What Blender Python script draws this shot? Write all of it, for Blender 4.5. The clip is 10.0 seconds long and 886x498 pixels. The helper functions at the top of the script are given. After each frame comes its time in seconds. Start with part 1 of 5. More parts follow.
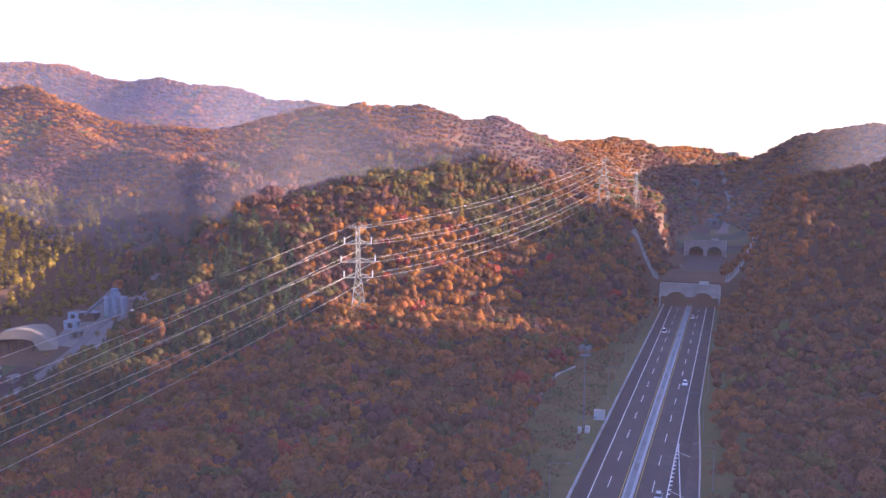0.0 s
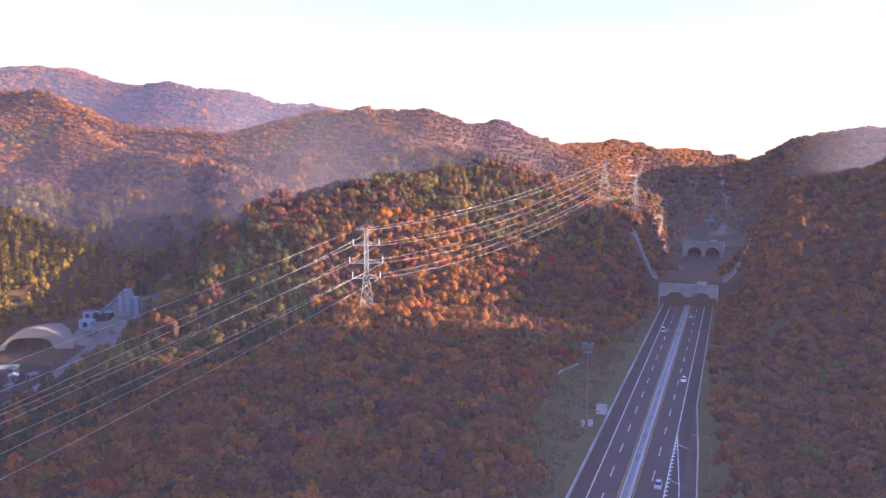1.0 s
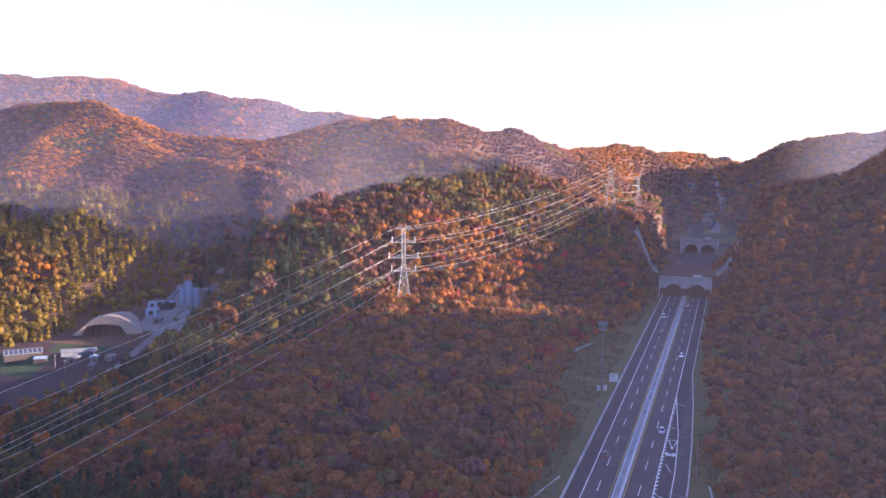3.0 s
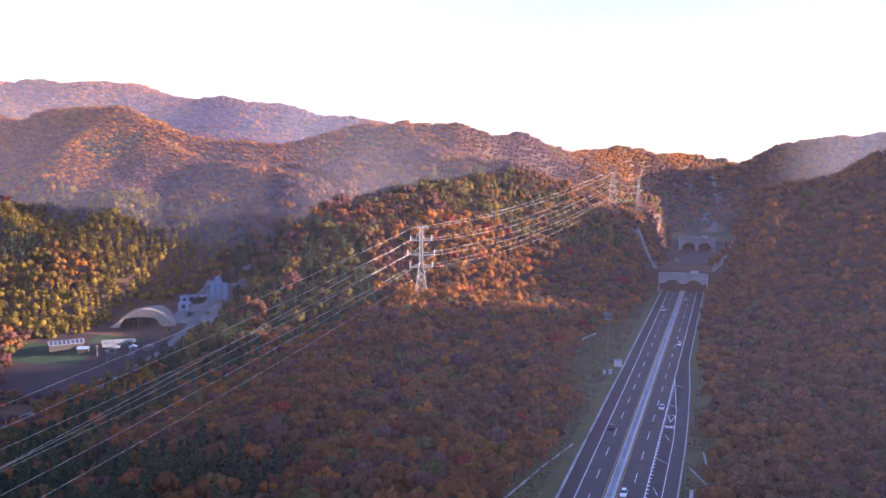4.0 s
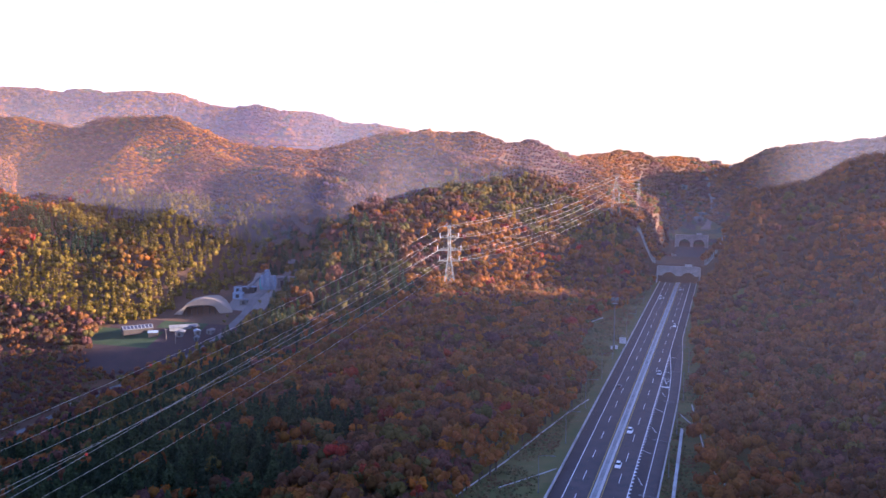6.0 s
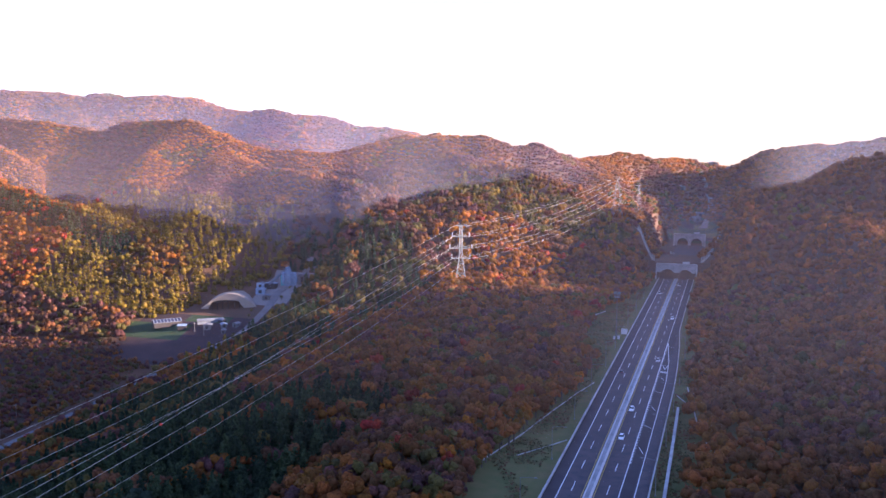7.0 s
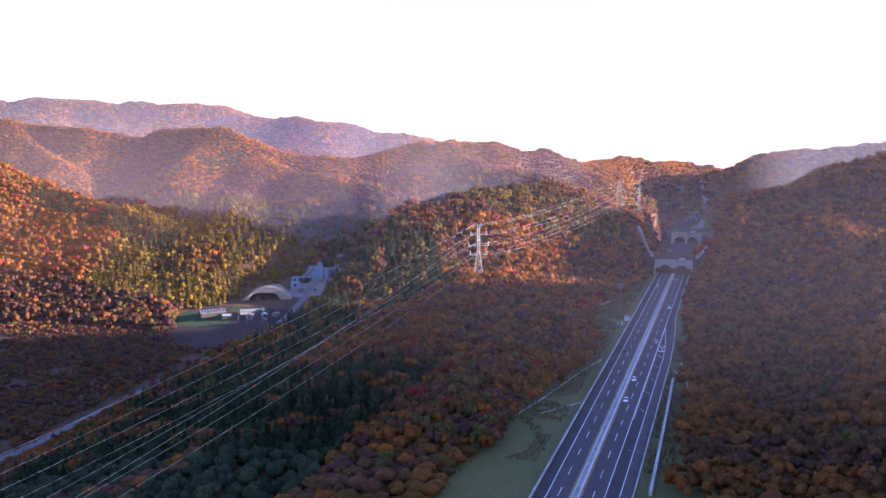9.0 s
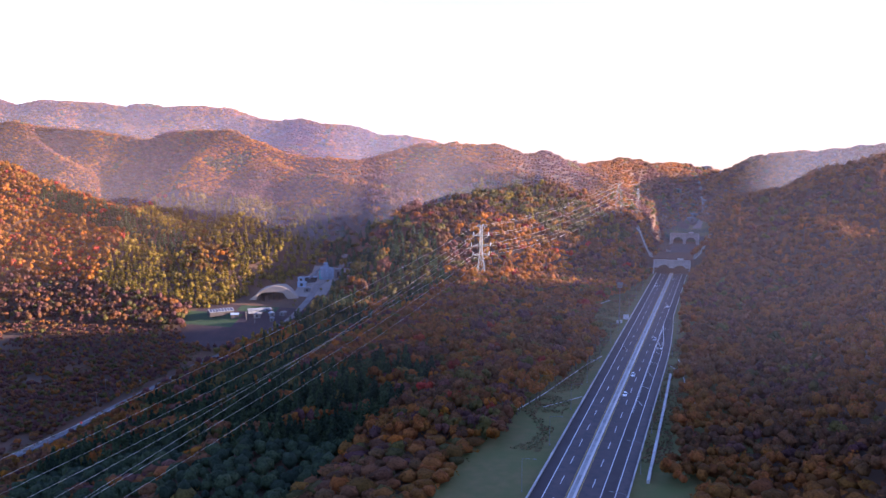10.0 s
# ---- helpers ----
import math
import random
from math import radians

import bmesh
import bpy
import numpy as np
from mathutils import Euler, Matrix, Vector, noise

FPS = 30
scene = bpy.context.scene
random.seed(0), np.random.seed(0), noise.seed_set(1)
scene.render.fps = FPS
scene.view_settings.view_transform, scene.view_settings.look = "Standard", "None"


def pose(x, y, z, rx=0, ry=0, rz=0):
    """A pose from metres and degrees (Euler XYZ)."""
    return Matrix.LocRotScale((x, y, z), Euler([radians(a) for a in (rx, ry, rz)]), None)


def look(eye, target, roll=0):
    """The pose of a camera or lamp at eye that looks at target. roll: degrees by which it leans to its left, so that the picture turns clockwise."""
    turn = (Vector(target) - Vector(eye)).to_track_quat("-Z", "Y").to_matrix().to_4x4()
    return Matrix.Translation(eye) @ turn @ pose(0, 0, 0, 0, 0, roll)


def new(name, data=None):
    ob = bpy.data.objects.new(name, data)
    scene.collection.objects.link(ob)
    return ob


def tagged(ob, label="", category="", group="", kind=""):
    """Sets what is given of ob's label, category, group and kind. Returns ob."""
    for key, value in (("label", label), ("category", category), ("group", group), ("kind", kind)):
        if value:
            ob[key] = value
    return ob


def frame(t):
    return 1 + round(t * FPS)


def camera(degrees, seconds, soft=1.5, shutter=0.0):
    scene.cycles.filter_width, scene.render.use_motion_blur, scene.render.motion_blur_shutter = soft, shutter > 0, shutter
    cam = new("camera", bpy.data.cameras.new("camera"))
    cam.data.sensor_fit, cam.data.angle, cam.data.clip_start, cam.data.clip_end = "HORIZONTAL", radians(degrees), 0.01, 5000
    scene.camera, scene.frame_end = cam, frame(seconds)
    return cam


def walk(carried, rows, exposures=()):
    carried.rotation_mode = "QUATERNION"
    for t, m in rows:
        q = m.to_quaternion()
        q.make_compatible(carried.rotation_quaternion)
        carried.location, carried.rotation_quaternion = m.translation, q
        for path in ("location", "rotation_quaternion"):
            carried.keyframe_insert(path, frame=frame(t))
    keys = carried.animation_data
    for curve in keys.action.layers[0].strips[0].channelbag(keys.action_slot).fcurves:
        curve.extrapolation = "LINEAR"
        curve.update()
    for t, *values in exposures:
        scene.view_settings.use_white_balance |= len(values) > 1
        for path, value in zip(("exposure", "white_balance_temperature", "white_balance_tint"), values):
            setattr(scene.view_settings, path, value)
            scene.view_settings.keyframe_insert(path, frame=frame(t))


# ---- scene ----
cam = camera(52.94, 10.0)
PATH = [
    (0.0, 22.86, 14.53, 82.71, 83.786, 0.000, 18.327),
    (0.5, 23.16, 10.61, 83.46, 83.816, 0.000, 18.288),
    (1.0, 23.56, 1.79, 84.42, 83.822, 0.000, 18.244),
    (1.5, 24.08, -10.63, 85.59, 83.808, 0.000, 18.196),
    (2.0, 24.73, -25.62, 86.94, 83.780, 0.000, 18.146),
    (2.5, 25.51, -42.32, 88.45, 83.740, 0.000, 18.098),
    (4.0, 28.65, -97.19, 93.65, 83.588, 0.000, 17.967),
    (4.5, 29.93, -116.04, 95.54, 83.535, 0.000, 17.931),
    (5.0, 31.31, -134.96, 97.46, 83.484, 0.000, 17.900),
    (5.5, 32.77, -153.95, 99.40, 83.438, 0.000, 17.874),
    (7.0, 37.40, -211.32, 105.03, 83.336, 0.000, 17.823),
    (7.5, 38.93, -230.23, 106.77, 83.316, 0.000, 17.811),
    (8.0, 40.39, -248.50, 108.40, 83.303, 0.000, 17.801),
    (8.5, 41.74, -265.44, 109.88, 83.296, 0.000, 17.791),
    (9.0, 42.95, -280.05, 111.20, 83.295, 0.000, 17.778),
    (9.5, 43.96, -290.90, 112.34, 83.297, 0.000, 17.761),
    (10.0, 44.72, -296.10, 113.25, 83.302, 0.000, 17.737),
]
walk(cam, [(t, pose(x, y, z, rx, ry, rz)) for t, x, y, z, rx, ry, rz in PATH],
     exposures=[(0.0, 2.93, 5700.0, 23.0), (10.0, 3.0, 5500.0, 22.0)])

# ---- daylight: low autumn sun from beyond the eastern slope ----
SUN_AZ, SUN_EL = 80.0, 13.0          # degrees to the right of +y, degrees above the horizon
world = bpy.data.worlds.new("world")
scene.world = world
world.use_nodes = True
wn = world.node_tree.nodes
sky = wn.new("ShaderNodeTexSky")
sky.sky_type, sky.sun_disc = "NISHITA", False
sky.sun_elevation, sky.sun_rotation = radians(SUN_EL), radians(SUN_AZ)
sky.air_density, sky.dust_density, sky.ozone_density = 1.0, 0.40, 3.4
wn["Background"].inputs["Strength"].default_value = 0.081
tone = wn.new("ShaderNodeMix")
tone.data_type, tone.blend_type = "RGBA", "MULTIPLY"
tone.inputs[0].default_value = 1.0
tone.inputs[7].default_value = (1.08, 0.85, 0.93, 1)
world.node_tree.links.new(sky.outputs["Color"], tone.inputs[6])
world.node_tree.links.new(tone.outputs[2], wn["Background"].inputs["Color"])
sun_data = bpy.data.lights.new("sun", "SUN")
sun_data.energy, sun_data.angle, sun_data.color = 4.3, radians(0.6), (1.0, 0.74, 0.50)
sun = new("sun", sun_data)
sun.matrix_world = look((0, 0, 400), (-math.sin(radians(SUN_AZ)), -math.cos(radians(SUN_AZ)), 400 - math.tan(radians(SUN_EL))))


# ---- materials ----
def material(name, colour, rough=0.8, metal=0.0, second=None, scale=1.0, detail=4.0, bump=0.0, bump_scale=None, third=None,
             third_scale=0.05, island=0.0, random_ob=0.0, spec=0.3, translucent=0.0, relief=0.1):
    """A surface of two mixed colours at one scale, stains or painted gaps of a third at another, relief, and variation
    by island or object.
    """
    m = bpy.data.materials.new(name)
    m.use_nodes = True
    nt = m.node_tree
    n, l = nt.nodes, nt.links
    b = n["Principled BSDF"]
    b.inputs["Roughness"].default_value = rough
    b.inputs["Metallic"].default_value = metal
    b.inputs["Specular IOR Level"].default_value = spec
    geo = n.new("ShaderNodeNewGeometry")
    tc = n.new("ShaderNodeTexCoord")
    col = None

    def mix(fac, a, bb):
        x = n.new("ShaderNodeMix")
        x.data_type = "RGBA"
        for sock, val in ((x.inputs[0], fac), (x.inputs[6], a), (x.inputs[7], bb)):
            if isinstance(val, tuple):
                sock.default_value = (*val, 1)
            elif isinstance(val, float):
                sock.default_value = val
            else:
                l.new(val, sock)
        return x.outputs[2]

    def noise_at(s, d, lo=0.35, hi=0.65):
        t = n.new("ShaderNodeTexNoise")
        t.inputs["Scale"].default_value = s
        t.inputs["Detail"].default_value = d
        l.new(tc.outputs["Object"], t.inputs["Vector"])
        r = n.new("ShaderNodeMapRange")
        r.inputs[1].default_value, r.inputs[2].default_value = lo, hi
        l.new(t.outputs["Fac"], r.inputs[0])
        return r.outputs[0]

    col = colour
    if second:
        col = mix(noise_at(scale, detail), colour, second)
    if third:
        col = mix(noise_at(third_scale, 3.0, 0.45, 0.7), col, third)
    if island or random_ob:
        h = n.new("ShaderNodeHueSaturation")
        src = geo.outputs["Random Per Island"]
        amount = island
        if random_ob:
            oi = n.new("ShaderNodeObjectInfo")
            src, amount = oi.outputs["Random"], random_ob
        r = n.new("ShaderNodeMapRange")
        r.inputs[3].default_value, r.inputs[4].default_value = 1 - amount, 1 + amount
        l.new(src, r.inputs[0])
        l.new(r.outputs[0], h.inputs["Value"])
        r2 = n.new("ShaderNodeMapRange")
        r2.inputs[3].default_value, r2.inputs[4].default_value = 0.5 + amount * 0.06, 0.5 - amount * 0.06
        l.new(src, r2.inputs[0])
        l.new(r2.outputs[0], h.inputs["Hue"])
        if isinstance(col, tuple):
            h.inputs["Color"].default_value = (*col, 1)
        else:
            l.new(col, h.inputs["Color"])
        col = h.outputs[0]
    if isinstance(col, tuple):
        b.inputs["Base Color"].default_value = (*col, 1)
    else:
        l.new(col, b.inputs["Base Color"])
    if bump:
        t = n.new("ShaderNodeTexNoise")
        t.inputs["Scale"].default_value = bump_scale or scale * 4
        t.inputs["Detail"].default_value = 5.0
        l.new(tc.outputs["Object"], t.inputs["Vector"])
        bp = n.new("ShaderNodeBump")
        bp.inputs["Strength"].default_value = bump
        bp.inputs["Distance"].default_value = relief
        l.new(t.outputs["Fac"], bp.inputs["Height"])
        l.new(bp.outputs[0], b.inputs["Normal"])
    if translucent:
        tr = n.new("ShaderNodeBsdfTranslucent")
        if isinstance(col, tuple):
            tr.inputs["Color"].default_value = (*col, 1)
        else:
            l.new(col, tr.inputs["Color"])
        ms = n.new("ShaderNodeMixShader")
        ms.inputs[0].default_value = translucent
        l.new(b.outputs[0], ms.inputs[1])
        l.new(tr.outputs[0], ms.inputs[2])
        l.new(ms.outputs[0], n["Material Output"].inputs["Surface"])
    return m


M_GROUND = material("leaf_litter", (0.085, 0.044, 0.028), 0.95, second=(0.06, 0.042, 0.026), scale=0.15, third=(0.12, 0.058, 0.030), third_scale=0.02, bump=0.6, bump_scale=0.6)
M_GRASS = material("verge_grass", (0.085, 0.085, 0.022), 0.95, second=(0.12, 0.095, 0.032), scale=0.22, detail=8.0, third=(0.075, 0.085, 0.02), third_scale=0.05, bump=0.5, bump_scale=1.5)
M_FIELD = material("green_field", (0.022, 0.046, 0.018), 0.95, second=(0.03, 0.052, 0.02), scale=0.2, bump=0.4, bump_scale=2.0)
M_SOIL = material("ploughed_soil", (0.048, 0.027, 0.027), 0.95, second=(0.034, 0.022, 0.022), scale=0.1, bump=0.6, bump_scale=1.0)
M_GRAVEL = material("pale_gravel", (0.19, 0.17, 0.16), 0.9, second=(0.16, 0.145, 0.14), scale=0.15, bump=0.5, bump_scale=2.0)
M_ASPHALT = material("asphalt", (0.058, 0.042, 0.043), 0.85, second=(0.074, 0.054, 0.054), scale=0.08, third=(0.04, 0.036, 0.04), third_scale=0.3, bump=0.2, bump_scale=8.0)
M_SHOULDER = material("shoulder_asphalt", (0.036, 0.026, 0.027), 0.88, second=(0.046, 0.035, 0.035), scale=0.15, bump=0.2, bump_scale=8.0)
M_LINE = material("road_paint", (0.72, 0.72, 0.70), 0.6, second=(0.55, 0.55, 0.54), scale=0.6)
M_YELLOW = material("yellow_road_paint", (0.55, 0.36, 0.06), 0.6, second=(0.42, 0.29, 0.07), scale=0.6)
M_CONCRETE = material("concrete", (0.42, 0.40, 0.38), 0.85, second=(0.33, 0.31, 0.30), scale=0.25, third=(0.25, 0.23, 0.22), third_scale=0.1, bump=0.2, bump_scale=2.0)
M_PALE = material("pale_median_concrete", (0.50, 0.49, 0.48), 0.8, second=(0.42, 0.41, 0.4), scale=0.3, third=(0.42, 0.42, 0.42), third_scale=0.06)
M_DARKC = material("tunnel_lining", (0.17, 0.10, 0.085), 0.8, second=(0.12, 0.08, 0.07), scale=0.3)
M_STEEL = material("galvanised_steel", (0.31, 0.31, 0.29), 0.65, 0.15, second=(0.25, 0.25, 0.24), scale=0.8)
M_WIRE = material("aluminium_cable", (0.66, 0.60, 0.50), 0.6, 0.0)
M_POST = material("weathered_lamp_steel", (0.17, 0.17, 0.165), 0.65, 0.2, second=(0.13, 0.13, 0.13), scale=0.8)
M_PORC = material("pale_porcelain", (0.5, 0.49, 0.48), 0.45)
M_RED = material("red_ball_paint", (0.75, 0.06, 0.03), 0.4)
M_BARK = material("bark", (0.09, 0.07, 0.055), 0.95, second=(0.14, 0.115, 0.095), scale=2.0, bump=0.5)

LEAVES = []
for nm, c1, c2 in (
        ("oak_brown", (0.215, 0.100, 0.040), (0.170, 0.078, 0.034)),
        ("oak_rust", (0.300, 0.118, 0.026), (0.235, 0.092, 0.024)),
        ("oak_orange", (0.40, 0.155, 0.018), (0.32, 0.118, 0.018)),
        ("maple_red", (0.34, 0.062, 0.026), (0.26, 0.048, 0.024)),
        ("oak_ochre", (0.265, 0.135, 0.024), (0.205, 0.100, 0.020)),
        ("larch_yellow", (0.27, 0.190, 0.024), (0.21, 0.145, 0.022)),
        ("olive", (0.155, 0.122, 0.032), (0.120, 0.098, 0.028)),
        ("pine_green", (0.066, 0.090, 0.040), (0.050, 0.070, 0.034)),
        ("plum_brown", (0.185, 0.082, 0.060), (0.150, 0.066, 0.052))):
    # third: shade of the gaps between leaf clumps, painted into the colour
    LEAVES.append(material(nm, c1, 0.75, second=c2, scale=0.25, third=tuple(q * 0.55 for q in c2), third_scale=1.1, bump=1.0, bump_scale=1.3, relief=0.7, island=0.2, spec=0.12, translucent=0.5))
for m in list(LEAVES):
    # darker copy of each kind, dealt to trees at random, painted gap shade included
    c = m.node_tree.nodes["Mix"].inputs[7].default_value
    LEAVES.append(material(m.name + "_darker", (c[0] * 0.8, c[1] * 0.8, c[2] * 0.9), 0.8, second=(c[0] * 0.62, c[1] * 0.66, c[2] * 0.78), scale=0.25, third=(c[0] * 0.4, c[1] * 0.42, c[2] * 0.5), third_scale=1.1, bump=1.0, bump_scale=1.3, relief=0.7, island=0.2, spec=0.12, translucent=0.45))


# ---- mesh helpers ----
def obj(name, bm, mat, parent=None, label="", smooth=False, recalc=False):
    me = bpy.data.meshes.new(name)
    if recalc:
        bmesh.ops.recalc_face_normals(bm, faces=bm.faces)
    bm.to_mesh(me)
    bm.free()
    for mm in (mat if isinstance(mat, (list, tuple)) else [mat]):
        me.materials.append(mm)
    if smooth:
        for p in me.polygons:
            p.use_smooth = True
    ob = new(name, me)
    if parent:
        ob.parent = parent
    if label:
        ob["label"] = label
    return ob


def part(name, bm, mat, parent, label="", smooth=False):
    return obj(name, bm, mat, parent, label, smooth)


def empty(name, m):
    e = new(name)
    e.empty_display_size = 0.5
    e.matrix_world = m
    return e


def box(bm, x0, y0, z0, x1, y1, z1, bevel=0.0, m=None):
    r = bmesh.ops.create_cube(bm, size=1, matrix=Matrix.Translation(((x0 + x1) / 2, (y0 + y1) / 2, (z0 + z1) / 2)) @ Matrix.Diagonal((abs(x1 - x0), abs(y1 - y0), abs(z1 - z0), 1)))
    vs = r["verts"]
    if bevel:
        es = list({e for v in vs for e in v.link_edges})
        rb = bmesh.ops.bevel(bm, geom=es, offset=bevel, segments=1, affect="EDGES")
        vs = list({v for f in rb["faces"] for v in f.verts} | {v for v in vs if v.is_valid})
    if m is not None:
        bmesh.ops.transform(bm, matrix=m, verts=vs)
    return vs


def bar(bm, a, b, r0, r1=None, seg=4):
    """A straight tapered bar from a to b."""
    a, b = Vector(a), Vector(b)
    d = b - a
    q = d.to_track_quat("Z", "Y").to_matrix().to_4x4()
    return bmesh.ops.create_cone(bm, cap_ends=True, segments=seg, radius1=r0, radius2=r0 if r1 is None else r1, depth=d.length,
                                 matrix=Matrix.Translation((a + b) / 2) @ q)["verts"]


def strip(bm, pts, width, thick, z_off=0.0):
    """A ribbon with thickness along points (x, y, z)."""
    pts = [Vector(p) for p in pts]
    rows = []
    for i, p in enumerate(pts):
        d = (pts[min(i + 1, len(pts) - 1)] - pts[max(i - 1, 0)])
        s = Vector((d.y, -d.x, 0)).normalized() * (width / 2)
        top = Vector((0, 0, z_off))
        bot = Vector((0, 0, z_off - thick))
        rows.append([bm.verts.new(p - s + top), bm.verts.new(p + s + top), bm.verts.new(p + s + bot), bm.verts.new(p - s + bot)])
    for a, b in zip(rows, rows[1:]):
        for k in range(4):
            bm.faces.new((a[k], a[(k + 1) % 4], b[(k + 1) % 4], b[k]))
    bm.faces.new(rows[0][::-1])
    bm.faces.new(rows[-1])
    bmesh.ops.recalc_face_normals(bm, faces=bm.faces)
    return bm


# ---- the land: ridges with their crest lines, in metres ----
RIDGES = {
    "far": (0.9, 12, [(-915, 600, 175), (-859, 605, 172), (-799, 610, 161), (-769, 615, 167), (-716, 620, 162), (-676, 625, 160), (-646, 625, 154), (-625, 630, 159), (-603, 630, 156), (-558, 635, 158), (-515, 638, 154), (-490, 640, 145), (-451, 640, 137), (-426, 642, 140), (-396, 645, 134), (-365, 650, 130), (-340, 655, 122), (-312, 660, 120), (-279, 665, 115), (-246, 670, 106)]),
    "mid": (1.3, 8, [(-374, 520, 93), (-337, 530, 95), (-321, 540, 95), (-302, 555, 99), (-280, 565, 104), (-261, 575, 112), (-242, 575, 110), (-222, 575, 111), (-197, 575, 112), (-177, 575, 113), (-166, 580, 109), (-156, 590, 104), (-139, 610, 105), (-128, 640, 100), (-117, 690, 93), (-105, 750, 89), (-84, 850, 93), (-64, 900, 87), (-30, 980, 85), (-4, 1020, 79), (16, 1040, 79), (36, 1050, 68)]),
    "left": (1.7, 7, [(-791, 505, 128), (-750, 510, 136), (-708, 512, 137), (-670, 515, 132), (-629, 518, 128), (-595, 520, 124), (-569, 520, 121), (-544, 520, 118), (-518, 520, 122), (-494, 520, 127), (-470, 520, 129), (-451, 518, 123), (-426, 516, 117), (-403, 515, 111), (-383, 518, 103), (-364, 522, 98), (-337, 530, 95)]),
    "spur_a": (0.85, 4, [(-451, 518, 123), (-399, 500, 98), (-352, 486, 83), (-302, 470, 78), (-260, 462, 71), (-229, 455, 61)]),
    "spur_b": (0.85, 4, [(-518, 520, 122), (-521, 505, 104), (-481, 485, 82), (-430, 468, 72), (-389, 455, 62), (-351, 445, 46)]),
    "spur_c": (0.85, 4, [(-607, 519, 126), (-581, 505, 107), (-551, 490, 95), (-509, 470, 77), (-478, 458, 62), (-443, 448, 44)]),
    "spur_d": (0.85, 4, [(-708, 512, 137), (-656, 490, 112), (-602, 470, 92), (-562, 455, 75)]),
    "spur_e": (0.7, 6, [(-222, 575, 111), (-182, 545, 93), (-145, 530, 83), (-105, 530, 74), (-72, 540, 64), (-44, 560, 50)]),
    "spur_f": (0.9, 6, [(-139, 610, 105), (-109, 620, 87), (-78, 640, 75), (-48, 680, 59), (-30, 720, 44)]),
    "yellow": (0.75, 8, [(-749, 445, 110), (-705, 440, 99), (-651, 435, 87), (-612, 428, 70), (-565, 424, 61), (-530, 421, 56), (-478, 416, 46), (-449, 413, 40), (-416, 410, 32), (-383, 407, 27), (-346, 403, 22), (-324, 401, 18), (-308, 399, 10)]),
    "hill_back": (0.95, 9, [(-246, 385, 1), (-232, 405, 20), (-220, 425, 34), (-210, 440, 47), (-199, 455, 55), (-186, 468, 63), (-172, 477, 67), (-161, 482, 67), (-142, 490, 65), (-131, 495, 62), (-111, 503, 55), (-92, 510, 51), (-80, 514, 47), (-64, 519, 41), (-48, 523, 35), (-35, 526, 33), (-26, 528, 27), (-18, 530, 16)]),
    "hill_knob": (1.2, 7, [(-232, 405, 11), (-213, 418, 24), (-194, 434, 37), (-185, 442, 40), (-175, 448, 43), (-164, 452, 44), (-148, 454, 44), (-138, 452, 41), (-129, 448, 36), (-119, 440, 22), (-109, 430, 7), (-104, 424, 1)]),
    "hill_front": (0.62, 7, [(-41, 335, -5), (-53, 350, -4), (-69, 366, -2), (-91, 380, 4), (-108, 386, 7), (-123, 388, 5), (-140, 388, 4), (-151, 384, 0), (-157, 374, -4), (-157, 352, -9), (-157, 319, -12), (-162, 295, -15), (-163, 262, -19), (-166, 231, -23), (-171, 202, -27), (-176, 178, -31), (-180, 156, -35), (-186, 136, -39)]),
    "hill_foot": (0.5, 6, [(-246, 330, -14), (-274, 324, -34), (-276, 300, -36), (-290, 293, -37), (-303, 280, -38), (-311, 255, -40), (-303, 221, -43), (-289, 185, -45), (-278, 152, -47), (-277, 115, -49)]),
    "right_near": (0.6, 12, [(28, 506, 43), (32, 508, 52), (41, 512, 60), (52, 516, 64), (71, 522, 67), (89, 528, 72), (107, 534, 77), (131, 540, 88), (176, 545, 101)]),
    "right_slope": (0.5, 14, [(52, 516, 64), (112, 470, 48), (150, 420, 40), (170, 330, 40), (175, 230, 42), (165, 110, 38), (155, -60, 34), (155, -300, 28)]),
    "right": (1.1, 12, [(83, 585, 66), (107, 600, 76), (121, 615, 82), (147, 640, 94), (181, 650, 102), (220, 650, 104)]),
    "right_far": (1.1, 12, [(36, 1050, 68), (50, 1000, 79), (73, 940, 91), (94, 890, 97), (113, 850, 100), (131, 820, 102), (153, 800, 107), (170, 790, 108), (221, 780, 112), (272, 770, 112)]),
    "knoll": (1.6, 6, [(-34, 590, 32), (-23, 600, 39), (-15, 606, 41), (-7, 612, 36), (-3, 616, 27)]),
    # unseen ridge, added only to block the sun from road, hill foot and valley
    "unseen_shade_ridge": (1.4, 8, [(1200, 585, 312), (1205, 540, 380), (1210, 450, 396), (1200, 250, 396), (1200, -250, 390), (1200, -900, 380)]),
    "apron": (0.3, 30, [(-120, 372, 2), (-112, 310, 1), (-108, 240, -1), (-112, 160, -4), (-120, 80, -8), (-130, -20, -12), (-140, -200, -16)]),
}
PORTAL_Y, PORTAL2_Y = 507.0, 738.0
TUNNEL_END = 568.0


def valley_floor(x, y):
    left = np.interp(y, [-300, 100, 136, 225, 285, 313, 330, 362, 385, 405, 440, 700], [-52, -48, -46, -45, -37, -29, -23, -14, -3, 2, 8, 14])
    mid = np.interp(y, [-300, 520, 740, 780, 850, 950, 1050, 1200, 1600], [0, 0, 2, 4, 11, 21, 30, 38, 44])
    k = np.clip((-x - 60) / 120, 0, 1)
    # floor sinks past y = 1090 so the camera sees sky above the notch
    return mid + (left - mid) * k * k * (3 - 2 * k) - 0.07 * np.maximum(0, y - 1090)


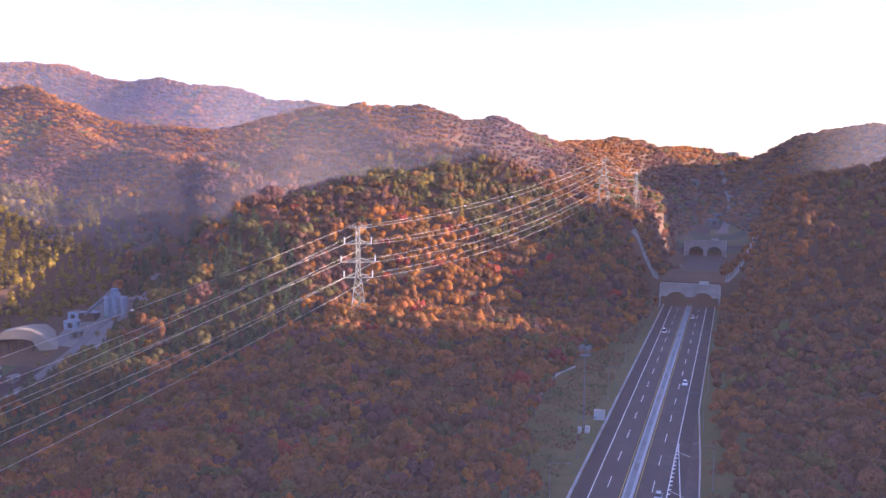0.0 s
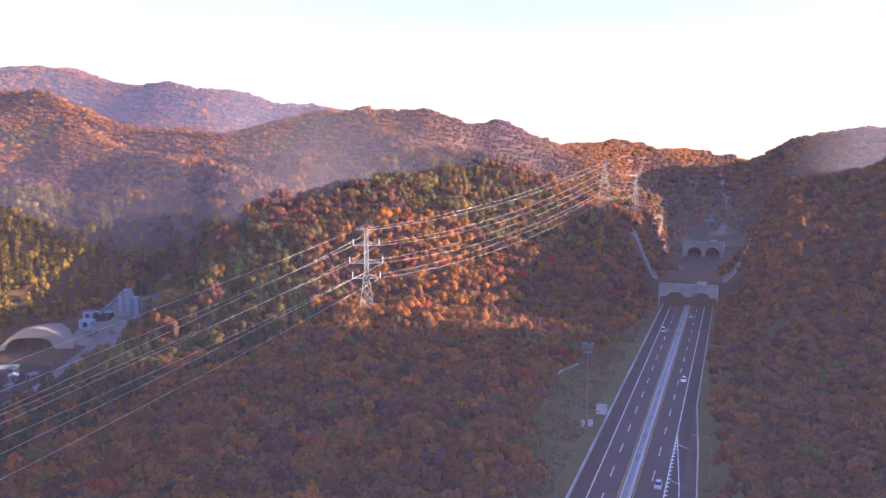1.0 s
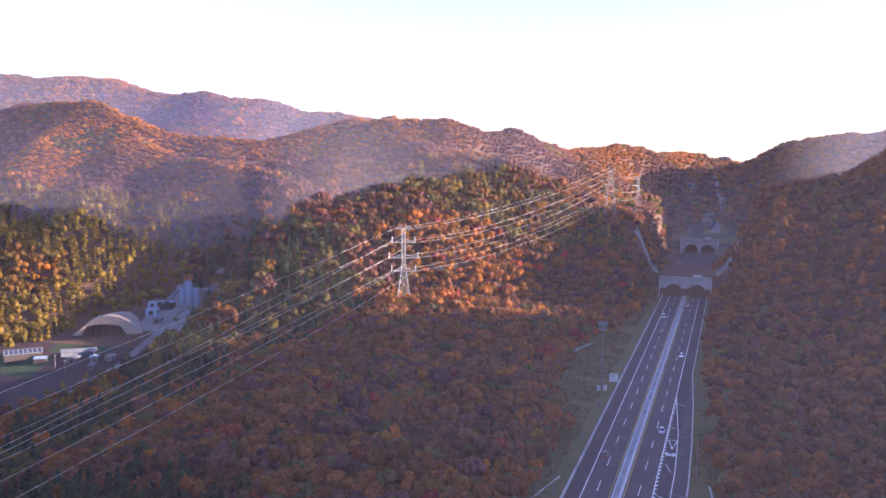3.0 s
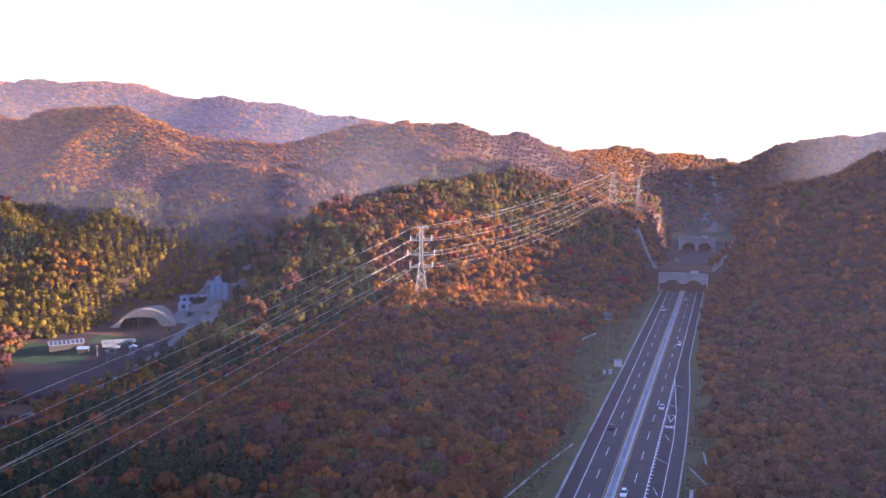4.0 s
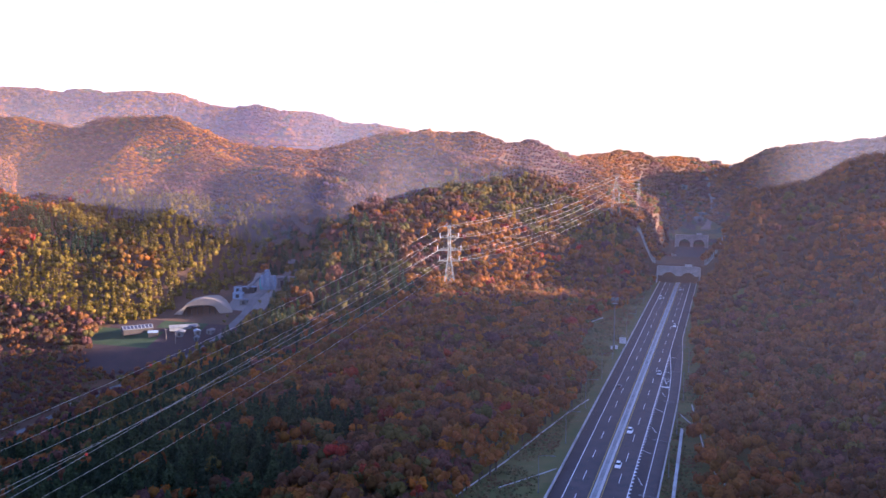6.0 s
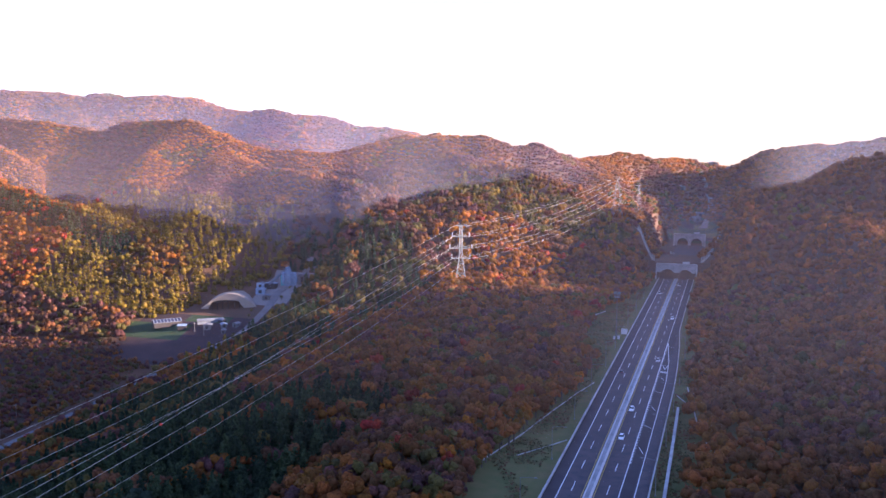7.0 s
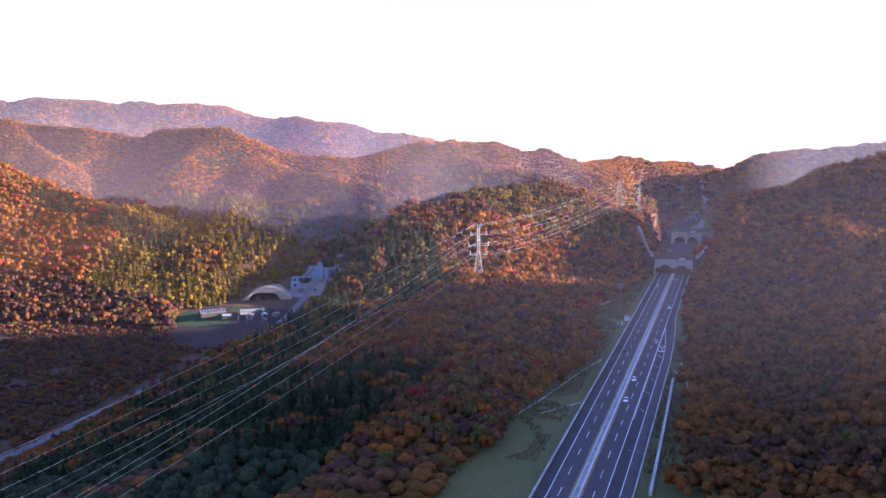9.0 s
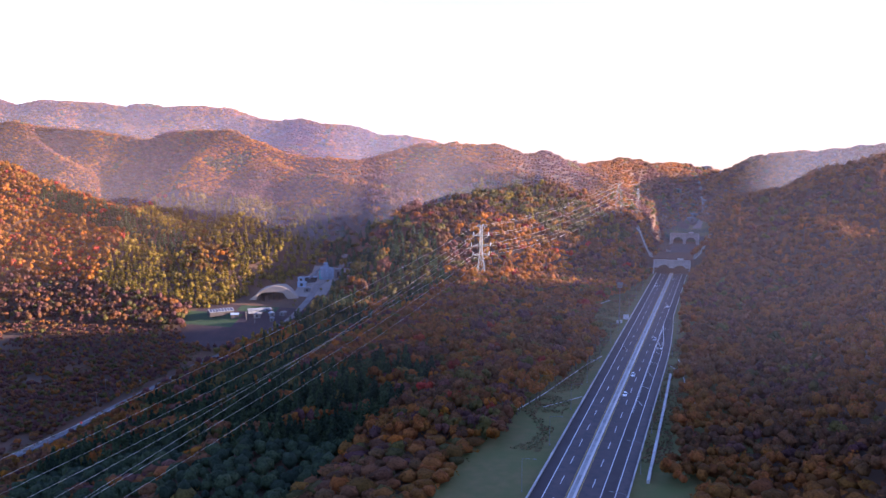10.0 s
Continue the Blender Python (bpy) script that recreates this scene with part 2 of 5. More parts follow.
def lattice(ix, iy, seed):
    h = (ix * 374761393 + iy * 668265263 + seed * 974711) & 0xFFFFFFFF
    h = ((h ^ (h >> 13)) * 1274126177) & 0xFFFFFFFF
    return ((h ^ (h >> 16)) & 0xFFFF) / 65535.0


def value_noise(x, y, size, seed):
    x, y = np.asarray(x, float) / size, np.asarray(y, float) / size
    ix, iy = np.floor(x).astype(np.int64), np.floor(y).astype(np.int64)
    u, v = x - ix, y - iy
    u, v = u * u * (3 - 2 * u), v * v * (3 - 2 * v)
    a, b, c, d = lattice(ix, iy, seed), lattice(ix + 1, iy, seed), lattice(ix, iy + 1, seed), lattice(ix + 1, iy + 1, seed)
    return a + (b - a) * u + (c - a) * v + (a - b - c + d) * u * v


def ridge_height(x, y, slope, width, nodes):
    # the western ridges fall away in spurs and gullies
    west = np.clip((-x - 200) / 60, 0, 1) * np.clip((y - 330) / 80, 0, 1)
    slope = slope * (1 + west * (0.5 * (value_noise(x, y, 52, 8) - 0.5) + 0.2 * (value_noise(x, y, 24, 7) - 0.5)))
    best = np.full(np.shape(x), -1e9)
    for (ax, ay, az), (bx, by, bz) in zip(nodes, nodes[1:]):
        dx, dy = bx - ax, by - ay
        k = np.clip(((x - ax) * dx + (y - ay) * dy) / (dx * dx + dy * dy), 0, 1)
        d = np.hypot(x - ax - k * dx, y - ay - k * dy)
        best = np.maximum(best, az + (bz - az) * k - slope * (np.sqrt(d * d + width * width) - width))
    return best


def terrain(x, y):
    x, y = np.asarray(x, float), np.asarray(y, float)
    floor = valley_floor(x, y)
    # gullies and spurs, by shifting the plan
    wx = x + 10 * (value_noise(x, y, 70, 1) - 0.5) + 6 * (value_noise(x, y, 26, 2) - 0.5)
    wy = y + 10 * (value_noise(x, y, 70, 3) - 0.5) + 6 * (value_noise(x, y, 26, 4) - 0.5)
    soft = 3.5
    forms = [floor] + [ridge_height(wx, wy, slope, width, nodes) for slope, width, nodes in RIDGES.values()]
    top = forms[0]
    for h in forms[1:]:
        top = np.maximum(top, h)
    z = top + soft * np.log(sum(np.exp(np.maximum((h - top) / soft, -40)) for h in forms))
    lift = np.clip((z - floor) / 30, 0, 1)
    z = z + lift * (5 * (value_noise(x, y, 40, 5) - 0.5) + 2 * (value_noise(x, y, 14, 6) - 0.5))
    # the level bottom of the western valley
    vx = np.interp(y, [60, 136, 225, 285, 330, 365, 405, 440], [-330, -335, -345, -338, -325, -306, -286, -282])
    vh = np.interp(y, [60, 225, 285, 330, 365, 405, 440], [40, 44, 46, 46, 36, 20, 10])
    kv = np.clip((np.abs(x - vx) - vh) / 26, 0, 1)
    kv = 1 - (1 - kv * kv * (3 - 2 * kv)) * np.interp(y, [40, 110, 405, 440], [0, 1, 1, 0])
    z = floor * (1 - kv) + z * kv
    # the cutting for the motorway, and the covered stretch of the tunnel
    half = np.interp(y, [-300, 60, 250, 330, 430, 505, 512, 568, 640, 760, 900], [24, 24, 28, 30, 22, 17, 16, 16, 17, 18, 40])
    side = np.abs(x - np.where(x > 0, 2.0, -2.0)) - half
    k = np.clip(side / np.where(y > 440, np.where(x > 0, 30.0, 15.0), 30.0), 0, 1)
    k = k * k * (3 - 2 * k)
    bed = np.where((y > PORTAL_Y + 1) & (y < TUNNEL_END), 12.5, np.interp(y, [-300, 520, 740, 780, 850, 950, 1050, 1200, 1600], [0, 0, 2, 4, 11, 21, 30, 38, 44]) - 0.35)
    open_ = np.interp(y, [752, 772], [1, 0])
    return z * (1 - open_) + open_ * (bed * (1 - k) + z * k)


def axis(fine0, fine1, step, out0, out1):
    a = list(np.arange(fine0, fine1 + 0.1, step))
    lo, hi, s = [], [], step
    p = fine0
    while p > out0:
        s *= 1.35
        p -= s
        lo.append(p)
    s, p = step, fine1
    while p < out1:
        s *= 1.35
        p += s
        hi.append(p)
    return np.array(lo[::-1] + a + hi)


def grid_mesh(name, xs, ys, mats, zone):
    gx, gy = np.meshgrid(xs, ys)
    gz = terrain(gx, gy)
    nx, ny = len(xs), len(ys)
    v = np.stack([gx.ravel(), gy.ravel(), gz.ravel()], 1)
    i = (np.arange(ny - 1)[:, None] * nx + np.arange(nx - 1)[None]).ravel()
    f = np.stack([i, i + 1, i + nx + 1, i + nx], 1)
    me = bpy.data.meshes.new(name)
    me.vertices.add(len(v))
    me.vertices.foreach_set("co", v.ravel())
    me.loops.add(len(f) * 4)
    me.loops.foreach_set("vertex_index", f.ravel().astype(np.int32))
    me.polygons.add(len(f))
    me.polygons.foreach_set("loop_start", np.arange(0, len(f) * 4, 4, dtype=np.int32))
    for mm in mats:
        me.materials.append(mm)
    cx, cy = gx.ravel()[i] + 2, gy.ravel()[i] + 2
    me.polygons.foreach_set("material_index", zone(cx, cy, gz.ravel()[i]).astype(np.int32))
    me.polygons.foreach_set("use_smooth", np.ones(len(f), bool))
    me.update(calc_edges=True)
    return new(name, me)


def crest_west(y):
    """The x of the front hill's western foot."""
    return np.interp(y, [-60, 100, 200, 250, 280, 300, 330, 365, 400, 440], [-240, -290, -306, -312, -304, -286, -274, -270, -262, -252])


def in_valley(x, y, z):
    return (x < crest_west(y)) & (z - valley_floor(x, y) < 2.0) & (y < 430)


def ground_zone(x, y, z):
    k = np.zeros(len(x))
    verge = (np.abs(x) < 62 - 10 * value_noise(x, y, 30, 9)) & (y < 505) & (z < 7)
    k[verge] = 1
    valley = in_valley(x, y, z)
    k[valley & (value_noise(x, y, 25, 33) > 0.75) & (y < 120)] = 1
    k[valley & (y > 276) & (y < 345) & (x > -372)] = 3
    k[valley & (y > 310) & (y < 328) & (x > -374) & (x < -326)] = 2
    k[valley & (y > 332) & (y < 346) & (x > -338) & (x < -300)] = 2
    k[valley & (y > 366) & (y < 416) & (x > -300)] = 4
    flat = (y > 755) & (y < 1200) & (np.abs(x) < 160) & (z - valley_floor(x, y) < 4)
    plot = value_noise(np.floor(x / 34) * 34, np.floor(y / 22) * 22, 5, 77)
    k[flat] = np.where(plot[flat] < 0.35, 1, np.where(plot[flat] < 0.6, 3, np.where(plot[flat] < 0.8, 2, 4)))
    return k


# extra columns near x = 1200 carry the unseen ridge that blocks the sun
ground = grid_mesh("ground", np.unique(np.concatenate([axis(-960, 340, 5.0, -4200, 4200), np.arange(1050, 1375, 25.0)])), axis(-130, 1120, 5.0, -3500, 4600), [M_GROUND, M_GRASS, M_FIELD, M_SOIL, M_GRAVEL], ground_zone)
tagged(ground, "leaf-covered hills, grassy verges and valley floor", "ground", kind="structure")

# ---- the motorway ----
HALF = 13.0
EDGE, DASHX, MED = 9.0, 5.4, 1.8
bm = bmesh.new()
box(bm, -HALF, -400, -1.2, HALF, 568, 0.0)
road = tagged(obj("road", bm, M_ASPHALT), "dark asphalt motorway carriageways with white lane lines", "road", kind="structure")
def line_strip(name, x0, x1, y0, y1, mat, label=""):
    b = bmesh.new()
    box(b, x0, y0, -0.01, x1, y1, 0.015)
    return part(name, b, mat, road, label)


line_strip("shoulder", -HALF + 0.05, -EDGE - 0.35, -380, PORTAL_Y, M_SHOULDER, "darker hard shoulder")
line_strip("shoulder", EDGE + 0.35 + 0, HALF - 0.05, -380, PORTAL_Y, M_SHOULDER, "darker hard shoulder")
for x in (-EDGE, EDGE):
    b = bmesh.new()
    box(b, x - 0.12, -380, -0.01, x + 0.12, 565, 0.02)
    part("edge_line", b, M_LINE, road)
dash_me = None
for s in (-1, 1):
    for i in range(-12, 28):
        y = 73.9 + 20 * i
        if y > 560:
            continue
        if dash_me is None:
            b = bmesh.new()
            box(b, -0.1, -4, -0.01, 0.1, 4, 0.02)
            o = part("lane_dash", b, M_LINE, road)
            dash_me = o.data
        else:
            o = new("lane_dash", dash_me)
            o.parent = road
        o.location = (s * DASHX, y, 0)
for s in (-1, 1):
    line_strip("inner_line", s * MED - 0.1, s * MED + 0.1, -380, 565, M_YELLOW)
# median barrier: a pale concrete strip with two kerb-like walls
bm = bmesh.new()
for sgn in (-1, 1):
    vs = []
    for yy in (-390, 565):
        vs.append([bm.verts.new((sgn * xx, yy, zz)) for xx, zz in ((1.35, 0), (1.2, 0.25), (0.95, 0.95), (0.75, 0.95), (0.75, 0.2))])
    for a in range(4):
        bm.faces.new((vs[0][a], vs[0][a + 1], vs[1][a + 1], vs[1][a]))
fill = bmesh.new()
box(fill, -0.74, -390, 0, 0.74, 565, 0.22)
bmesh.ops.recalc_face_normals(bm, faces=bm.faces)
median = tagged(obj("median_barrier", bm, M_PALE), "pale concrete twin barrier along the motorway median", "barrier", kind="structure")
part("median_fill", fill, M_CONCRETE, median, "grey concrete trough between the barriers")


# ---- tunnel portals ----
def portal(name, y, width, height, label, depth=60):
    """A concrete front with two arched mouths and bores behind them."""
    e = empty(name, pose(0, y, 0))
    bm = bmesh.new()
    cx, rw, base, seg = 6.9, 5.5, 2.4, 14
    # one mouth at a time: a frame of quads between the arch and the block round it
    for s in (-1, 1):
        arch = [(s * cx + s * rw, 0.0)]
        for k in range(seg + 1):
            a = math.pi * k / seg
            arch.append((s * cx + s * rw * math.cos(a), base + rw * 0.92 * math.sin(a)))
        arch.append((s * cx - s * rw, 0.0))
        x_in, x_out = 0.0, s * width / 2
        rim = []
        for (ax, az) in arch:
            rim.append(None)
        n = len(arch)
        for k, (ax, az) in enumerate(arch):
            f = k / (n - 1)
            if f < 0.25:
                rim[k] = (x_out, height * f / 0.25)
            elif f < 0.75:
                rim[k] = (x_out + (x_in - x_out) * (f - 0.25) / 0.5, height)
            else:
                rim[k] = (x_in, height * (1 - (f - 0.75) / 0.25))
        va = [bm.verts.new((ax, 0, az)) for ax, az in arch]
        vr = [bm.verts.new((ax, 0, az)) for ax, az in rim]
        vb = [bm.verts.new((ax, 1.2, az)) for ax, az in arch]
        for k in range(n - 1):
            bm.faces.new((va[k], va[k + 1], vr[k + 1], vr[k]))
            bm.faces.new((va[k], va[k + 1], vb[k + 1], vb[k]))
        bore = bmesh.new()
        b0 = [bore.verts.new((ax, 1.2, az)) for ax, az in arch]
        b1 = [bore.verts.new((ax, depth, az)) for ax, az in arch]
        for k in range(n - 1):
            bore.faces.new((b0[k], b0[k + 1], b1[k + 1], b1[k]))
        part("tunnel_lining", bore, M_DARKC, e, "dim brown concrete tunnel lining")
    bmesh.ops.recalc_face_normals(bm, faces=bm.faces)
    part("front_wall", bm, M_CONCRETE, e)
    bm = bmesh.new()
    box(bm, -width / 2 - 0.4, -0.35, height, width / 2 + 0.4, 1.6, height + 1.1, 0.08)
    part("parapet", bm, M_CONCRETE, e)
    for s in (-1, 1):
        bm = bmesh.new()
        vs = [bm.verts.new((s * (width / 2 + xo), yy, zz)) for xo in (0.05, 0.9) for yy, zz in ((-7, 0), (1.5, 0), (1.5, height + 0.6), (-2.5, height * 0.75))]
        bm.faces.new(vs[:4]); bm.faces.new(vs[4:][::-1])
        for k in range(4):
            bm.faces.new((vs[k], vs[(k + 1) % 4], vs[4 + (k + 1) % 4], vs[4 + k]))
        bmesh.ops.recalc_face_normals(bm, faces=bm.faces)
        part("wing_wall", bm, M_CONCRETE, e)
    return tagged(e, label, "tunnel portal")


portal("tunnel_portal", PORTAL_Y, 30.0, 11.0, "pale concrete twin-arch tunnel portal over the motorway")


# ---- pylons ----
def pylon(name, m, height, base, arms, label, stout=1.0, taper=0.55):
    e = empty(name, m)
    top = 0.9 if taper < 0.9 else 0.45
    levels = [0.0, 0.12, 0.23, 0.33, 0.42, 0.5, 0.58, 0.65, 0.72, 0.79, 0.86, 0.93, 1.0] if taper < 0.9 else [0.0, 0.2, 0.38, 0.53, 0.66, 0.78, 0.89, 1.0]

    def half(f):
        return base / 2 + (top - base / 2) * min(1.0, f / taper)

    corner = ((1, 1), (-1, 1), (-1, -1), (1, -1))
    for cx, cy in corner:
        bm = bmesh.new()
        for a, b in zip(levels, levels[1:]):
            bar(bm, (cx * half(a), cy * half(a), a * height), (cx * half(b), cy * half(b), b * height), 0.13 * stout)
        part("leg", bm, M_STEEL, e)
    for i in range(4):
        (ax, ay), (bx, by) = corner[i], corner[(i + 1) % 4]
        bm = bmesh.new()
        for a, b in zip(levels, levels[1:]):
            h0, h1 = half(a), half(b)
            bar(bm, (ax * h0, ay * h0, a * height), (bx * h1, by * h1, b * height), 0.065 * stout)
            bar(bm, (bx * h0, by * h0, a * height), (ax * h1, ay * h1, b * height), 0.065 * stout)
            bar(bm, (ax * h1, ay * h1, b * height), (bx * h1, by * h1, b * height), 0.055 * stout)
        part("bracing", bm, M_STEEL, e)
    for z, reach, lines in arms:
        for s in (-1, 1):
            bm = bmesh.new()
            hh = half(z / height)
            tip = (s * reach, 0, z)
            for cy in (-1, 1):
                bar(bm, (s * hh, cy * hh, z), tip, 0.12 * stout, 0.09 * stout)
                bar(bm, (s * hh, cy * hh, z + 1.9), (s * reach * 0.96, 0, z + 0.1), 0.10 * stout, 0.08 * stout)
            for k in (0.35, 0.7):
                bar(bm, (s * (hh + (reach - hh) * k), hh * (1 - k), z), (s * (hh + (reach - hh) * k), -hh * (1 - k), z), 0.06)
                bar(bm, (s * (hh + (reach - hh) * k), 0, z), (s * (hh + (reach - hh) * k), 0, z + 1.9 * (1 - k)), 0.06)
            arm = part("crossarm", bm, M_STEEL, e)
            if lines:
                bm = bmesh.new()
                bar(bm, (s * reach, 0, z + 3.2), (s * reach, 0, z - 0.1), 0.16, seg=6)
                for k in range(11):
                    bar(bm, (s * reach, 0, z + 0.2 + k * 0.27), (s * reach, 0, z + 0.3 + k * 0.27), 0.26, seg=8)
                part("jumper_insulator", bm, M_PORC, arm, "pale upright insulator string")
    return tagged(e, label, "pylon", group="line of pylons")


LINE_TURN = 25.0


def foot(x, y):
    return float(terrain(np.array([float(x)]), np.array([float(y)]))[0])


P1, P2, P3 = (-142, 388, foot(-142, 388) - 0.3), (-48, 512, foot(-48, 512) - 0.3), (-38, 585, foot(-38, 585) - 0.3)
H1, H2, H3 = 49.0 - P1[2], 79.0 - P2[2], 70.5 - P3[2]
LEVELS = ((H1 - 0.6, 4.6, H2 - 0.6, 2.8, H3 - 0.6, 1.5), (H1 - 8.2, 6.1, H2 - 7.0, 3.4, H3 - 4.6, 1.9), (H1 - 16.6, 7.8, H2 - 13.5, 3.9, H3 - 8.6, 2.1), (H1 - 23.8, 6.5, H2 - 19.5, 3.4, H3 - 12.6, 1.9))
pylon("pylon", pose(*P1, 0, 0, LINE_TURN), H1, 8.0, [(a[0], a[1], k > 0) for k, a in enumerate(LEVELS)],
      "grey steel lattice pylon rising from orange trees")
pylon("pylon", pose(*P2, 0, 0, 20), H2, 8.5, [(a[2], a[3], False) for a in LEVELS],
      "grey steel lattice pylon on the tree-covered hill", 0.5, 1.0)
pylon("pylon", pose(*P3, 0, 0, 60), H3, 4.6, [(a[4], a[5], False) for a in LEVELS],
      "distant slim lattice pylon on the far hill", 0.42, 1.0)


# ---- the forest ----
def crown_template(rng, kind):
    """Vertices and triangles of one crown of unit radius: lumps of leaves round a core, with loose sprays at the edge."""
    verts, tris, lumps = [], [], []
    t = (1 + 5 ** 0.5) / 2
    ico = np.array([(-1, t, 0), (1, t, 0), (-1, -t, 0), (1, -t, 0), (0, -1, t), (0, 1, t), (0, -1, -t), (0, 1, -t), (t, 0, -1), (t, 0, 1), (-t, 0, -1), (-t, 0, 1)]) / (1 + t * t) ** 0.5
    icf = np.array([(0, 11, 5), (0, 5, 1), (0, 1, 7), (0, 7, 10), (0, 10, 11), (1, 5, 9), (5, 11, 4), (11, 10, 2), (10, 7, 6), (7, 1, 8), (3, 9, 4), (3, 4, 2), (3, 2, 6), (3, 6, 8), (3, 8, 9), (4, 9, 5), (2, 4, 11), (6, 2, 10), (8, 6, 7), (9, 8, 1)])

    def lump(c, r):
        base = sum(len(v) for v in verts)
        lumps.append((c, r))
        q = ico * (r * (0.75 + 0.5 * rng.random((12, 1)))) + c
        verts.append(q)
        tris.append(icf + base)

    if kind == "spire":
        for k in range(3):
            h = k / 2.6
            r = 0.46 * (1 - h) + 0.10
            lump(np.array((0.06 * math.cos(k * 2.1), 0.06 * math.sin(k * 2.1), -0.75 + 2.1 * h)), r)
        n_leaf = 26
    elif kind == "conifer":
        for k in range(5):
            h = k / 4.5
            r = 0.50 * (1 - h) + 0.08
            a = rng.random() * 6.3
            lump(np.array((math.cos(a) * r * 0.25, math.sin(a) * r * 0.25, -0.8 + 2.2 * h)), r * 0.85)
        n_leaf = 110
    else:
        n_core, n_leaf, r_core = {"light": (1, 14, 0.74), "plain": (3, 24, 0.46), "broad": (5, 48, 0.37)}[kind]
        for k in range(n_core):
            d = rng.normal(size=3)
            d[2] = abs(d[2]) * 0.5
            lump(d / np.linalg.norm(d) * (0.0 if n_core == 1 else 0.52), r_core * (0.8 + 0.45 * rng.random()))
    # twig-ends of leaves, gathered on a few boughs so that the outline is uneven
    boughs = rng.normal(size=(9, 3))
    boughs /= np.linalg.norm(boughs, axis=1)[:, None]
    boughs[:, 2] = np.abs(boughs[:, 2]) * 0.9 - 0.2
    boughs *= 0.62 + 0.32 * rng.random((9, 1))
    for k in range(n_leaf):
        base = sum(len(v) for v in verts)
        if kind in ("conifer", "spire"):
            h = rng.random() ** 1.2
            a = rng.random() * 6.3
            rr = (0.66 * (1 - h) + 0.06) * (0.75 + 0.4 * rng.random())
            c = np.array((math.cos(a) * rr, math.sin(a) * rr, -0.95 + 2.6 * h))
            s = 0.20 + 0.10 * rng.random()
        else:
            if kind == "light":
                c = boughs[k % 9] + rng.normal(size=3) * 0.20
                s = 0.30 * (0.7 + 0.6 * rng.random())
            else:
                # leaf sprays over the skin of the boughs
                lc, lr = lumps[k % len(lumps)]
                d = rng.normal(size=3)
                c = lc + d / np.linalg.norm(d) * lr * (0.9 + 0.35 * rng.random())
                s = (0.16 if kind == "broad" else 0.18) * (0.6 + 0.8 * rng.random())
        u = rng.normal(size=3)
        w = rng.normal(size=3)
        u /= np.linalg.norm(u)
        w /= np.linalg.norm(w)
        verts.append(np.array([c + u * s, c + w * s, c - (u + w) * s * 0.6]))
        tris.append(np.array([(0, 1, 2)]) + base)
    return np.concatenate(verts), np.concatenate(tris)


rng = np.random.default_rng(7)
BROAD = [crown_template(rng, "broad") for _ in range(6)]
PLAIN = [crown_template(rng, "plain") for _ in range(5)]
LIGHT = [crown_template(rng, "light") for _ in range(4)]
CONE = [crown_template(rng, "conifer") for _ in range(4)]
SPIRE = [crown_template(rng, "spire") for _ in range(5)]


def near(x, y, cx, cy, rx, ry):
    return ((x - cx) / rx) ** 2 + ((y - cy) / ry) ** 2


